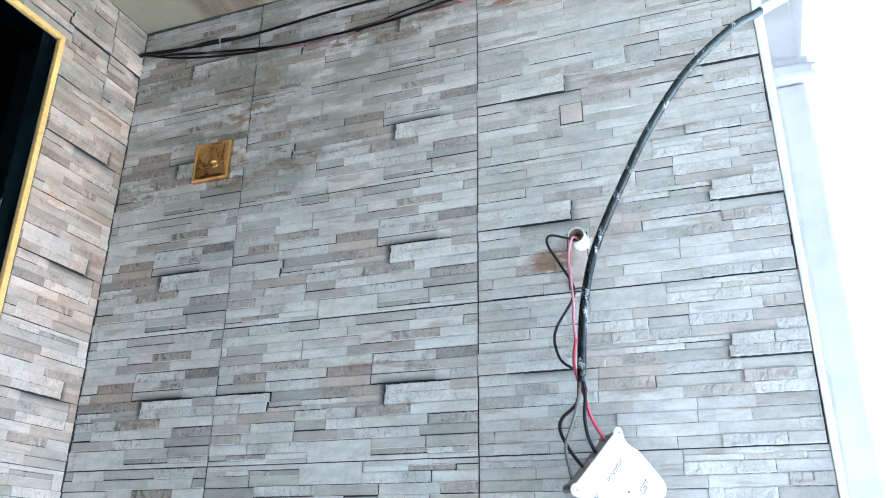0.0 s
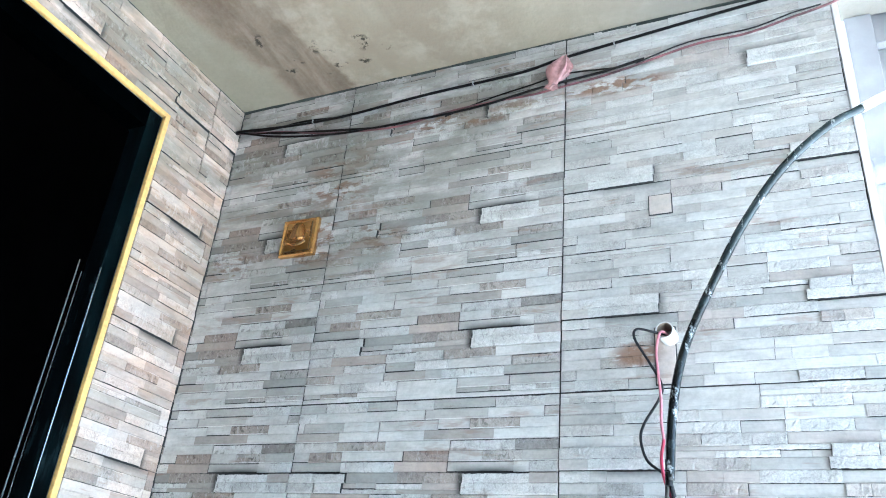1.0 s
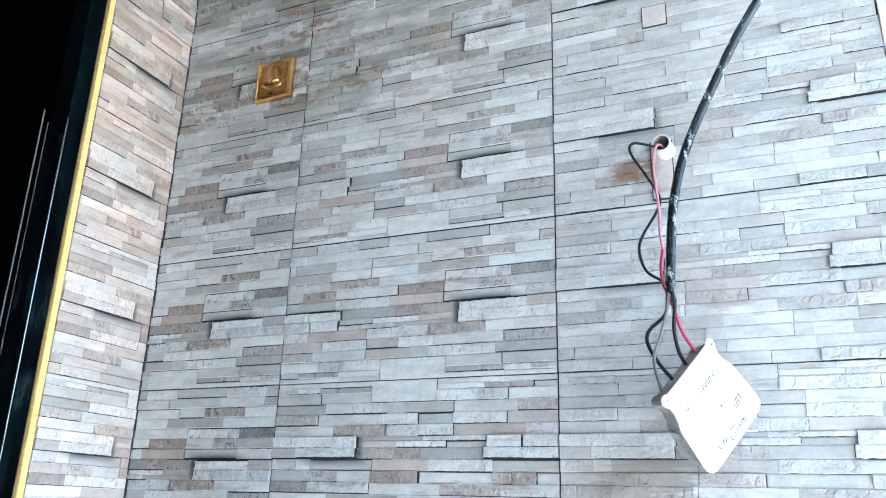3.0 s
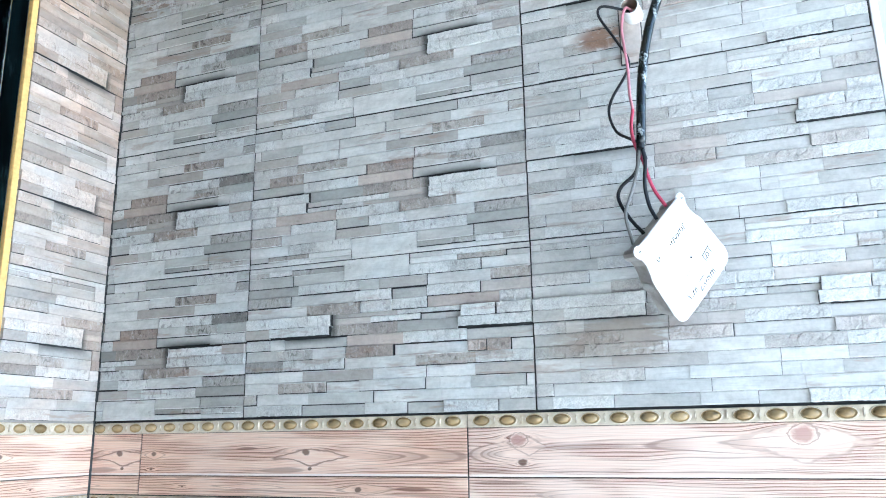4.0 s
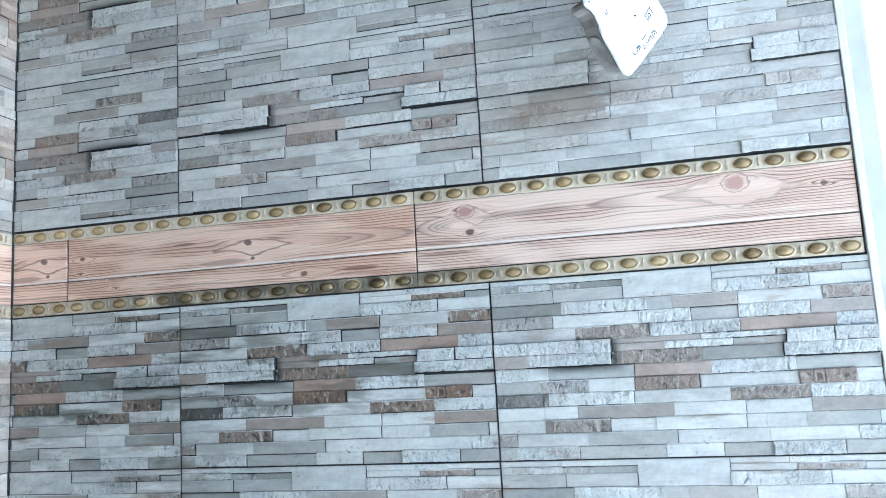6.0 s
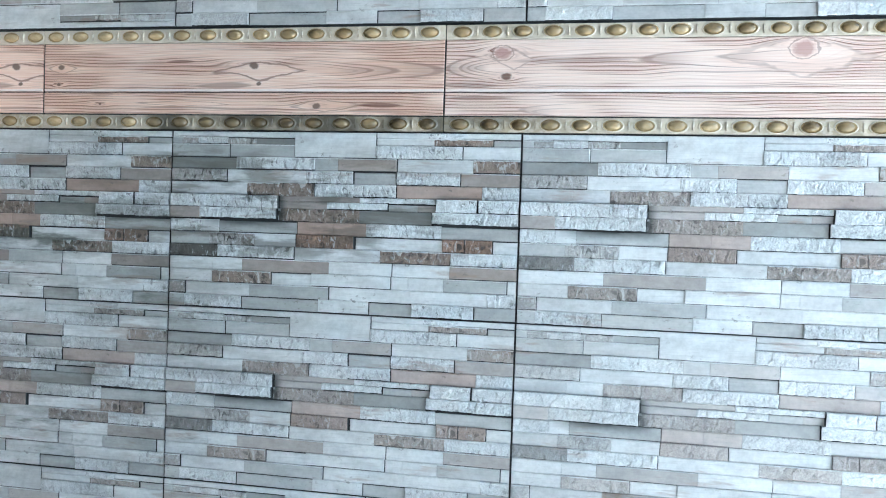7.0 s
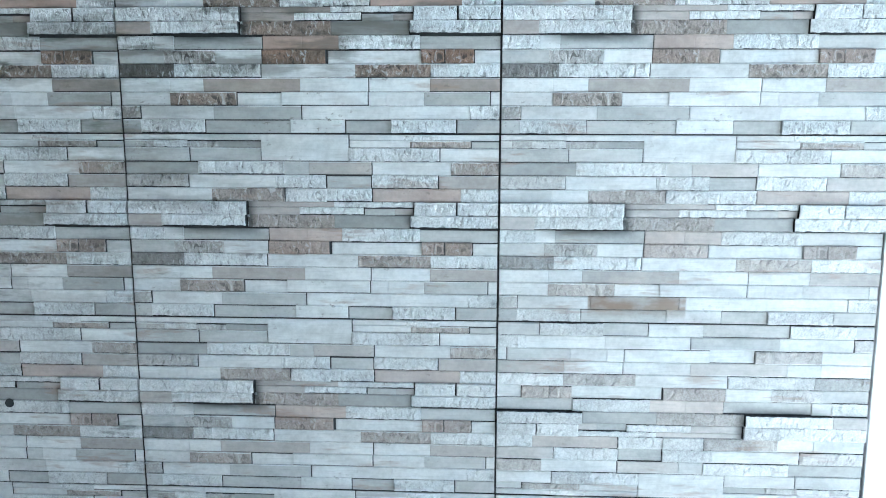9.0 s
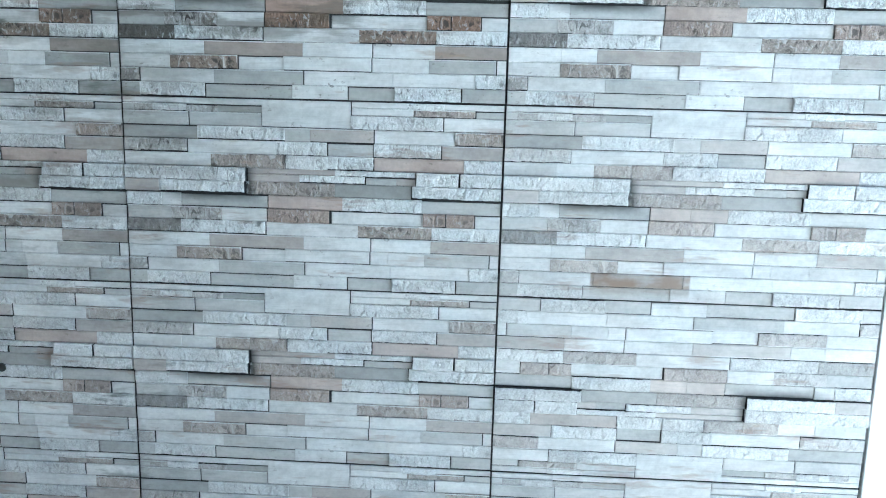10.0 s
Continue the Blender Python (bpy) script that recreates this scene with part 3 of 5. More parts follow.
def box(x0, x1, y0, y1, z0, z1, bevel=0.0, bm=None, segments=2):
    made = bmesh.new()
    bmesh.ops.create_cube(made, size=1.0, matrix=Matrix.LocRotScale(((x0 + x1) / 2, (y0 + y1) / 2, (z0 + z1) / 2), None, (x1 - x0, y1 - y0, z1 - z0)))
    if bevel:
        bmesh.ops.bevel(made, geom=made.edges[:], offset=bevel, segments=segments, affect="EDGES", profile=0.6)
    if bm is None:
        return made
    me = bpy.data.meshes.new("tmp")
    made.to_mesh(me)
    made.free()
    bm.from_mesh(me)
    bpy.data.meshes.remove(me)
    return bm


def spline(points, steps=10):
    p = [Vector(q) for q in points]
    p = [p[0] * 2 - p[1]] + p + [p[-1] * 2 - p[-2]]
    out = []
    for i in range(1, len(p) - 2):
        a, b, c, d = p[i - 1:i + 3]
        for k in range(steps):
            t = k / steps
            out.append(0.5 * (2 * b + (c - a) * t + (2 * a - 5 * b + 4 * c - d) * t * t + (3 * b - a - 3 * c + d) * t ** 3))
    return out + [p[-2]]


def tube(points, radius, sides=10, steps=10, wobble=0.0):
    """A round cable along a smooth line through the points, with closed ends."""
    path = spline(points, steps)
    bm = bmesh.new()
    normal, rings = None, []
    for i, q in enumerate(path):
        way = (path[min(i + 1, len(path) - 1)] - path[max(i - 1, 0)]).normalized()
        if normal is None:
            normal = way.orthogonal().normalized()
        normal = (normal - way * normal.dot(way)).normalized()
        side = way.cross(normal)
        r = radius * (1 + wobble * noise.noise(q * 60))
        rings.append([bm.verts.new(q + (normal * math.cos(a) + side * math.sin(a)) * r) for a in (2 * math.pi * k / sides for k in range(sides))])
    for a, b in zip(rings, rings[1:]):
        for k in range(sides):
            bm.faces.new((a[k], a[(k + 1) % sides], b[(k + 1) % sides], b[k]))
    bm.faces.new(rings[0][::-1])
    bm.faces.new(rings[-1])
    return bm


def outline(points, depth, bevel=0.0, segments=2):
    """A flat outline in x and y, thickened from z = -depth to 0."""
    bm = bmesh.new()
    f = bm.faces.new([bm.verts.new((x, y, 0)) for x, y in points])
    ext = bmesh.ops.extrude_face_region(bm, geom=[f])
    bmesh.ops.translate(bm, verts=[v for v in ext["geom"] if isinstance(v, bmesh.types.BMVert)], vec=(0, 0, -depth))
    bmesh.ops.recalc_face_normals(bm, faces=bm.faces[:])
    if bevel:
        rim = [e for e in bm.edges if e.is_manifold and e.calc_face_angle(0) > 0.9]
        bmesh.ops.bevel(bm, geom=rim, offset=bevel, segments=segments, affect="EDGES")
    return bm


def structure(ob, label, category):
    return tagged(ob, label, category, kind="structure")


# ---------------------------------------------------------------- the large structure


def leaning(bm):
    """Shears the east end of a wall piece, which is not quite plumb."""
    for v in bm.verts:
        if v.co.x > 0:
            v.co.x -= X_LEAN * (v.co.z - 0.7)
    return bm


wall_north = part("wall_north", leaning(box(X_WEST - 0.12, X_END + 0.004, Y_NORTH + 0.009, Y_NORTH + 0.125, 0.0, Z_CEIL)), PLASTER)
structure(wall_north, "porch wall clad in grey stacked-stone tiles with a pine-look border", "wall")
wall_west = part("wall_west", box(X_WEST - 0.14, X_WEST - 0.009, Y_JAMB - 0.012, Y_NORTH + 0.009, 0.0, Z_CEIL), PLASTER)
structure(wall_west, "short porch wall with stacked-stone tiles beside a black door", "wall")
part("lintel", box(X_WEST - 0.14, X_WEST - 0.009, Y_JAMB - 1.03, Y_JAMB - 0.012, Z_DOOR - 0.012, Z_CEIL), PLASTER, wall_west)
part("wall_stretch", box(X_WEST - 0.14, X_WEST - 0.009, -0.55, Y_JAMB - 1.03, 0.0, Z_CEIL), PLASTER, wall_west)
# Unseen wall, added and kept dark to cut sky and bounce light.
wall_south = structure(part("wall_south", box(X_WEST - 0.14, 1.9, -0.68, -0.55, -0.12, Z_CEIL), DARK_PLASTER), "unseen dark wall added behind the view to limit light in the porch", "wall")
floor = structure(part("floor", box(X_WEST - 0.14, 0.30, -0.68, 1.345, -0.12, 0.0, 0.006), FLOOR_MAT), "plain cement porch floor", "floor")
ceiling = structure(part("ceiling", box(X_WEST - 0.14, 1.0, -0.68, 1.337, Z_CEIL, Z_CEIL + 0.14), CEILING_MAT), "raw cement ceiling with damp stains and mould", "ceiling")


def ground_sheet():
    bm = bmesh.new()
    bmesh.ops.create_grid(bm, x_segments=40, y_segments=40, size=200)
    for v in bm.verts:
        v.co.z = -0.13
    return bm


ground = structure(part("ground", ground_sheet(), GROUND_MAT), "pale sunlit concrete yard beyond the porch", "ground")

# dark joints behind the tiles
part("grout", leaning(box(X_WEST + 0.001, X_END + 0.0012, Y_NORTH + 0.003, Y_NORTH + 0.0088, 0.0, Z_CEIL - 0.001)), GROUT, wall_north)
part("grout", box(X_WEST - 0.0088, X_WEST - 0.003, Y_JAMB - 0.010, Y_NORTH - 0.001, 0.0, Z_CEIL - 0.001), PALE_GROUT, wall_west)
part("grout", box(X_WEST - 0.0088, X_WEST - 0.003, Y_JAMB - 1.03, Y_JAMB - 0.0105, Z_DOOR, Z_CEIL - 0.001), PALE_GROUT, wall_west)


part("corner_joint", tube([(X_WEST + 0.0005, Y_NORTH - 0.0005, 0.0), (X_WEST + 0.0005, Y_NORTH - 0.0005, 1.3), (X_WEST + 0.0005, Y_NORTH - 0.0005, Z_CEIL - 0.001)], 0.0024, 8, 3), GROUT, wall_north, "dark corner joint")


# cement fillet where walls and ceiling meet
def cove(a, b, r):
    pts = [a, tuple((p + q) / 2 for p, q in zip(a, b)), b]
    return tube(pts, r, 6, 14, 0.5)


SMEAR = simple("dark_cement_smear", (0.045, 0.052, 0.045), 0.9, grain=60, spread=0.4)
structure(part("trim", cove((X_WEST, Y_NORTH + 0.001, Z_CEIL), (X_END - 0.02, Y_NORTH + 0.001, Z_CEIL), 0.0058), SMEAR), "dark cement smear between tiles and ceiling", "trim")
structure(part("trim", cove((X_WEST - 0.001, 0.0, Z_CEIL), (X_WEST - 0.001, Y_NORTH, Z_CEIL), 0.004), SMEAR), "dark cement smear between tiles and ceiling", "trim")

# white edge profile at the free end of the tiled wall
edge = structure(part("edge_trim", leaning(box(X_END + 0.0014, X_END + 0.0118, Y_NORTH - 0.004, Y_NORTH + 0.127, 0.0, Z_CEIL - 0.0005, 0.002)), WHITE_TRIM), "white plastic edge strip capping the tiles", "trim")

# cement pilaster beyond the wall's end, with a ledge and a recessed head
pil = structure(new("pilaster"), "grey cement pilaster with a projecting ledge", "pilaster")
X_PIL = X_END + 0.014
part("shaft", box(X_PIL, 0.163, 1.330, 1.60, -0.12, 2.236, 0.006), PILASTER, pil)
part("ledge", box(X_PIL, 0.180, 1.308, 1.62, 2.2365, 2.264, 0.007), PILASTER, pil, "projecting cement ledge")
part("ledge_cap", box(X_PIL, 0.172, 1.318, 1.61, 2.2645, 2.284, 0.006), PILASTER, pil)
part("head", box(X_PIL, 0.160, 1.330, 1.3365, 2.2845, Z_CEIL - 0.0005, 0.002), PILASTER, pil)
part("core", box(X_PIL, 0.1595, 1.3370, 1.60, 2.2845, Z_CEIL + 0.14, 0.003), PILASTER, pil)
part("set_back", box(0.1605, 0.192, 1.372, 1.60, 2.2845, 2.5545, 0.003), PILASTER, pil)
part("beam", box(0.1605, 0.226, 1.352, 1.60, 2.555, Z_CEIL + 0.14, 0.004), PILASTER, pil, "cement beam end over the pilaster")
pole = tagged(new("leaning_pole"), "white plastic pole leaning against the pilaster head", "pole")
part("shaft", tube([(0.1725, 1.338, 2.284), (0.197, 1.337, 2.43), (0.229, 1.336, 2.608)], 0.0105, 12, 8), PVC, pole)

# ---------------------------------------------------------------- door in the west wall
door = structure(new("door_1"), "glossy black metal door in a dark frame with yellow edging", "door")
D0, D1 = Y_JAMB - 1.02, Y_JAMB - 0.018


part("yellow_trim", box(X_WEST - 0.004, X_WEST + 0.006, Y_JAMB - 0.0125, Y_JAMB, 0.0, Z_DOOR, 0.0018), YELLOW, door, "yellow edging strip")
part("yellow_trim", box(X_WEST - 0.004, X_WEST + 0.006, D0 - 0.018, Y_JAMB - 0.0128, Z_DOOR - 0.0122, Z_DOOR, 0.0018), YELLOW, door, "yellow edging strip")
part("yellow_trim", box(X_WEST - 0.004, X_WEST + 0.006, D0 - 0.018, D0, 0.0, Z_DOOR - 0.0185, 0.0018), YELLOW, door, "yellow edging strip")
part("frame", box(X_WEST - 0.075, X_WEST - 0.0042, D1 - 0.028, D1 + 0.0055, 0.0, Z_DOOR - 0.0126, 0.0012), JAMB_PAINT, door, "blue-black steel frame")
part("frame", box(X_WEST - 0.075, X_WEST - 0.0042, D0 + 0.0315, D1 - 0.0285, Z_DOOR - 0.056, Z_DOOR - 0.0126, 0.0012), HEAD_PAINT, door)
part("frame", box(X_WEST - 0.075, X_WEST - 0.0042, D0 + 0.0006, D0 + 0.031, 0.0, Z_DOOR - 0.020, 0.0012), JAMB_PAINT, door)
# Bead added to draw the highlight on the frame's inner edge.
part("frame_highlight", tube([(X_WEST - 0.0045, D1 - 0.0285, 0.0), (X_WEST - 0.0045, D1 - 0.0285, 1.2), (X_WEST - 0.0045, D1 - 0.0285, 2.06)], 0.0016, 8, 3), POLISHED, door, "polished steel bead along an edge highlight")
leaf = part("leaf", box(X_WEST - 0.085, X_WEST - 0.040, D0 + 0.033, D1 - 0.033, 0.008, Z_DOOR - 0.066, 0.004), BLACK_DOOR, door, "glossy black leaf")
for yy, r, top in ((D1 - 0.039, 0.0019, 2.05), (D1 - 0.051, 0.0021, 2.07)):
    part("moulding", tube([(X_WEST - 0.040, yy, 0.02), (X_WEST - 0.040, yy, 1.1), (X_WEST - 0.040, yy, top)], r, 10, 3), POLISHED, leaf, "polished steel bead along an edge highlight")
    part("moulding", tube([(X_WEST - 0.040, D0 + D1 - yy, 0.02), (X_WEST - 0.040, D0 + D1 - yy, 1.1), (X_WEST - 0.040, D0 + D1 - yy, top)], r, 10, 3), POLISHED, leaf, "polished steel bead along an edge highlight")
part("moulding", tube([(X_WEST - 0.040, D0 + 0.06, 2.330), (X_WEST - 0.040, 0.30, 2.330), (X_WEST - 0.040, D1 - 0.36, 2.330)], 0.0022, 10, 3), POLISHED, leaf, "polished steel bead along an edge highlight")

# ---------------------------------------------------------------- things on the north wall
# brass bell push
bell = tagged(new("bell_push"), "square brass bell push plate with a raised bell", "bell push")
bell.matrix_basis = pose(-0.976, Y_NORTH - 0.002, 2.222, 90, 0, 0)
W = 0.0445


def bell_shape():
    """A small bell outline: crown, flared skirt, lip."""
    prof = [(0.0, 0.019), (0.006, 0.0185), (0.0105, 0.014), (0.0125, 0.004), (0.0145, -0.006), (0.0185, -0.0125)]
    return [(x, y) for x, y in prof] + [(-x, y) for x, y in reversed(prof[1:])]


def outline_ring(outer, inner, low, high):
    """A square raised edge with sloping sides."""
    bm = bmesh.new()
    mid = (outer + inner) / 2
    rings = [[bm.verts.new((sx * r, sy * r, z)) for sx, sy in ((-1, -1), (1, -1), (1, 1), (-1, 1))] for r, z in ((outer, low), (mid + 0.0008, high), (mid - 0.0008, high), (inner, low))]
    for p, q in zip(rings, rings[1:]):
        for k in range(4):
            bm.faces.new((p[k], p[(k + 1) % 4], q[(k + 1) % 4], q[k]))
    return bm


part("plate", box(-W, W, -W, W, 0.0, 0.011, 0.0035, segments=3), BRASS, bell)
part("raised_edge", outline_ring(W - 0.0012, W - 0.0075, 0.0105, 0.0135), BRASS, bell, "bevelled bright brass edge")
part("rim", box(-W + 0.013, W - 0.013, -W + 0.010, W - 0.010, 0.0108, 0.0122, 0.0005), STEEL_DARK, bell, "dark slot round the rocker")
rocker = part("rocker", box(-W + 0.0145, W - 0.0145, -W + 0.0115, W - 0.0115, 0.0121, 0.0140, 0.0008), BRONZE, bell)
b = outline([(x * 1.28, y * 1.32) for x, y in bell_shape()], 0.0052, 0.0036, 5)
bmesh.ops.translate(b, verts=b.verts[:], vec=(0, 0.006, 0.0188))
part("bell", b, BRASS, rocker, "raised brass bell", smooth=True)
part("clapper", tube([(-0.021, -0.014, 0.0145), (-0.008, -0.0205, 0.0162), (0.008, -0.0205, 0.0162), (0.021, -0.013, 0.0145)], 0.0034, 8, 5), BRASS, rocker)


# conduit stub with wires
def pipe_mesh(r0, r1, length, n=28):
    bm = bmesh.new()
    prof = [(r0, 0.0), (r0, length - 0.0006), (r0 - 0.0006, length), (r1 + 0.0006, length), (r1, length - 0.0006)]
    rings = [[bm.verts.new((r * math.cos(2 * math.pi * k / n), r * math.sin(2 * math.pi * k / n), z)) for k in range(n)] for r, z in prof]
    for a, c in zip(rings, rings[1:]):
        for k in range(n):
            bm.faces.new((a[k], a[(k + 1) % n], c[(k + 1) % n], c[k]))
    return bm


def bore_mesh(r, length, n=24):
    bm = bmesh.new()
    rings = [[bm.verts.new((r * math.cos(2 * math.pi * k / n), r * math.sin(2 * math.pi * k / n), z)) for k in range(n)] for z in (length, 0.002)]
    for k in range(n):
        bm.faces.new((rings[0][k], rings[0][(k + 1) % n], rings[1][(k + 1) % n], rings[1][k]))
    bm.faces.new(rings[1])
    return bm


stub = tagged(new("conduit_stub"), "short white plastic conduit sticking out of the tiles", "pipe")
stub.matrix_basis = pose(-0.222, Y_NORTH - 0.001, 1.939, 90 - 2, 0, -4)
part("pipe", pipe_mesh(0.0140, 0.0118, 0.036), PVC, stub, smooth=False)
part("bore", bore_mesh(0.0118, 0.0354), PVC_INSIDE, stub, "dusty inside of the pipe")

# thick black cable, looping off to the outside
cable = tagged(new("supply_cable"), "thick black supply cable hanging in a loose arc", "cable")
part("sheath", tube([(-0.214, 1.108, 1.694), (-0.207, 1.110, 1.783), (-0.195, 1.114, 1.851), (-0.175, 1.118, 1.911), (-0.137, 1.120, 1.990), (-0.091, 1.122, 2.076), (-0.028, 1.126, 2.166),
                     (0.042, 1.132, 2.232), (0.088, 1.145, 2.263), (0.142, 1.160, 2.297), (0.178, 1.170, 2.322), (0.209, 1.180, 2.392), (0.234, 1.20, 2.47), (0.262, 1.26, 2.62)], 0.0064, 14, 9, 0.05), BLACK_RUBBER, cable, smooth=True)
# White tube added over the cable where sun glare bleaches it.
part("glare_sleeve", tube([(0.094, 1.147, 2.267), (0.118, 1.154, 2.283), (0.142, 1.160, 2.297), (0.165, 1.166, 2.312)], 0.0076, 14, 6, 0.08), WHITE_TRIM, cable, "white stretch standing in for glare on the cable", smooth=True)
part("copper_end", tube([(-0.2145, 1.108, 1.696), (-0.2150, 1.108, 1.690), (-0.2152, 1.108, 1.687)], 0.0052, 10, 2), DARK_WIRE, cable, "cut end with dark cores")


def wire(name, label, material, points, radius=0.0021):
    ob = tagged(new(name), label, "wire", group="wires at the driver box")
    part("sheath", tube(points, radius, 8, 8), material, ob, smooth=True)
    return ob


wire("dark_wire", "dark grey wire looping out of the conduit", DARK_WIRE,
     [(-0.222, 1.200, 1.938), (-0.236, 1.178, 1.934), (-0.262, 1.165, 1.937), (-0.267, 1.165, 1.922), (-0.247, 1.168, 1.884), (-0.230, 1.170, 1.849), (-0.233, 1.165, 1.825), (-0.255, 1.160, 1.787),
      (-0.260, 1.155, 1.762), (-0.250, 1.145, 1.730), (-0.230, 1.135, 1.712), (-0.216, 1.122, 1.698), (-0.210, 1.118, 1.675)])
wire("pink_wire", "faded pink wire twisted down from the conduit", PINK_WIRE,
     [(-0.220, 1.200, 1.936), (-0.230, 1.180, 1.935), (-0.236, 1.172, 1.902), (-0.234, 1.168, 1.869), (-0.230, 1.160, 1.827), (-0.229, 1.150, 1.786), (-0.225, 1.140, 1.757)])
wire("red_wire", "red wire running down into the driver box", RED_WIRE,
     [(-0.225, 1.140, 1.757), (-0.228, 1.132, 1.728), (-0.224, 1.126, 1.700), (-0.214, 1.120, 1.672), (-0.209, 1.120, 1.650), (-0.202, 1.122, 1.630), (-0.190, 1.126, 1.609)], 0.0023)
wire("black_wire", "black wire bowing down into the driver box", DARK_WIRE,
     [(-0.219, 1.116, 1.690), (-0.224, 1.118, 1.660), (-0.246, 1.120, 1.640), (-0.249, 1.118, 1.622), (-0.236, 1.115, 1.595), (-0.219, 1.115, 1.572)], 0.0025)
wire("grey_wire", "grey wire hanging into the driver box", GREY_WIRE,
     [(-0.217, 1.114, 1.690), (-0.222, 1.116, 1.662), (-0.231, 1.112, 1.630), (-0.240, 1.106, 1.598), (-0.232, 1.098, 1.556)], 0.0022)
wire("black_wire", "black wire hanging into the driver box", DARK_WIRE,
     [(-0.214, 1.112, 1.692), (-0.211, 1.114, 1.670), (-0.214, 1.116, 1.640), (-0.211, 1.120, 1.612), (-0.203, 1.122, 1.592)], 0.0025)

# driver box, hanging askew by its wires
driver = tagged(new("driver_box"), "white plastic driver box hanging askew from its wires", "driver box")
ex, ez = Vector((0.4845, 0.4809, 0.7307)).normalized(), Vector((0.7715, -0.6287, -0.0978)).normalized()
ey = ez.cross(ex).normalized()
driver.matrix_basis = Matrix.Translation((-0.166, 1.1458, 1.5423)) @ Matrix((ex, ey, ez)).transposed().to_4x4() @ Matrix.Translation((-0.009, 0, 0))


def lid_outline(inset=0.0):
    """Lid seen from the front: two round screw ears above, waisted sides, rounded foot."""
    half = [(0.030, 0.0688), (0.046, 0.0690), (0.0490, 0.0712), (0.0540, 0.0722), (0.0590, 0.0700), (0.0612, 0.0650), (0.0595, 0.0590), (0.0560, 0.0540), (0.0552, 0.0450), (0.0580, 0.0340), (0.0625, 0.0240),
            (0.0640, 0.0120), (0.0655, -0.0100), (0.0672, -0.0320), (0.0660, -0.0415), (0.0615, -0.0475), (0.0550, -0.0500), (0.030, -0.0512)]
    pts = half + [(-x, y) for x, y in reversed(half)]
    return [(x - math.copysign(inset, x), y - math.copysign(inset, y)) for x, y in pts]


lid = part("lid", outline(lid_outline(), 0.0035, 0.0011), BOX_WHITE, driver, "white lid with screw ears")
b = outline([(x * 0.97, y * 0.97) for x, y in lid_outline(0.0022)], 0.033, 0.004)
for v in b.verts:
    if v.co.z < -0.02:
        v.co.x *= 0.93
        v.co.y *= 0.94
bmesh.ops.translate(b, verts=b.verts[:], vec=(0, 0, -0.0036))
part("body", b, BOX_GREY, driver, "grey plastic body tapering to the back")


def round_pin(x, y, z, r0, r1, depth, turn=None):
    bm = bmesh.new()
    bmesh.ops.create_cone(bm, cap_ends=True, segments=18, radius1=r0, radius2=r1, depth=depth, matrix=Matrix.Translation((x, y, z)) @ (turn or Matrix()))
    return bm


for sx in (-1, 1):
    part("screw_boss", round_pin(sx * 0.0535, 0.0646, 0.0006, 0.0050, 0.0044, 0.0016), BOX_WHITE, lid)
    part("screw_head", round_pin(sx * 0.0535, 0.0646, 0.0016, 0.0022, 0.0019, 0.0012), STEEL, lid, "sunken steel screw head")
    part("screw_slot", box(sx * 0.0535 - 0.0017, sx * 0.0535 + 0.0017, 0.0642, 0.0650, 0.0018, 0.0024), INK, lid)
part("mounting_ear", round_pin(0.008, -0.0535, -0.030, 0.0075, 0.0075, 0.003), BOX_GREY, driver)
part("pin_mark", round_pin(0.009, 0.0, 0.0003, 0.0016, 0.0014, 0.001), INK, lid)
part("knockout", round_pin(-0.0605, 0.012, -0.018, 0.0085, 0.0080, 0.003, pose(0, 0, 0, 0, 90, 0)), KNOCKOUT, driver, "dusty round knock-out in the side")


def marking(x, y, turn, marks):
    """A line of unreadable marking as short bars; marks: (start, lift, length, height, lean) in millimetres and degrees."""
    for s, up, l, h, lean in marks:
        l, h = max(l, 1.15), max(h, 1.15)
        m = box(-l * 0.0005, l * 0.0005, -h * 0.0005, h * 0.0005, 0.0, 0.00035)
        bmesh.ops.transform(m, matrix=pose(x, y, 0.0001, 0, 0, turn) @ pose(s * 0.001, up * 0.001, 0, 0, 0, lean), verts=m.verts[:])
        part("marking", m, INK, lid)


marking(-0.006, 0.0350, 2, [(0, 0, 2.4, 0.8, 30), (0, 1.6, 0.8, 2.4, 0), (3.2, 0.5, 0.9, 4.2, -12), (4.6, 1.8, 2.2, 0.8, 10), (8, 0, 0.9, 9, -14), (11.5, 1, 0.9, 6, 22), (13, -1, 2.6, 0.8, 0), (15, 0, 0.9, 7, -18), (18.5, 1.5, 3.0, 0.8, 15), (19.6, -1, 0.9, 6, -25),
                            (23, 0, 0.9, 7.5, -10), (26, 2.8, 4.2, 0.9, 12), (27, 0.4, 0.9, 6, -8), (30, -1.6, 3.2, 0.8, -20), (31.5, 1.0, 0.9, 5.5, 14), (34.5, 0.5, 0.9, 8.5, -6), (36.4, 4.0, 3.4, 0.8, 0)])
marking(-0.038, 0.0365, 0, [(0, 0, 0.5, 5, 12), (4.4, 0, 0.5, 5, -12), (2.2, -2.6, 2.4, 0.5, 0)])
marking(-0.032, -0.0330, -6, [(0, 1.0, 0.8, 7.5, 24), (1.8, -2.8, 3.4, 0.8, -10), (6, -3, 1.6, 1.4, 0), (10, 0, 0.8, 7.5, -10), (12.4, 2.2, 3.2, 0.8, 24), (15, 0, 0.8, 6.5, -18), (18, 0.5, 0.8, 6.0, 14)])
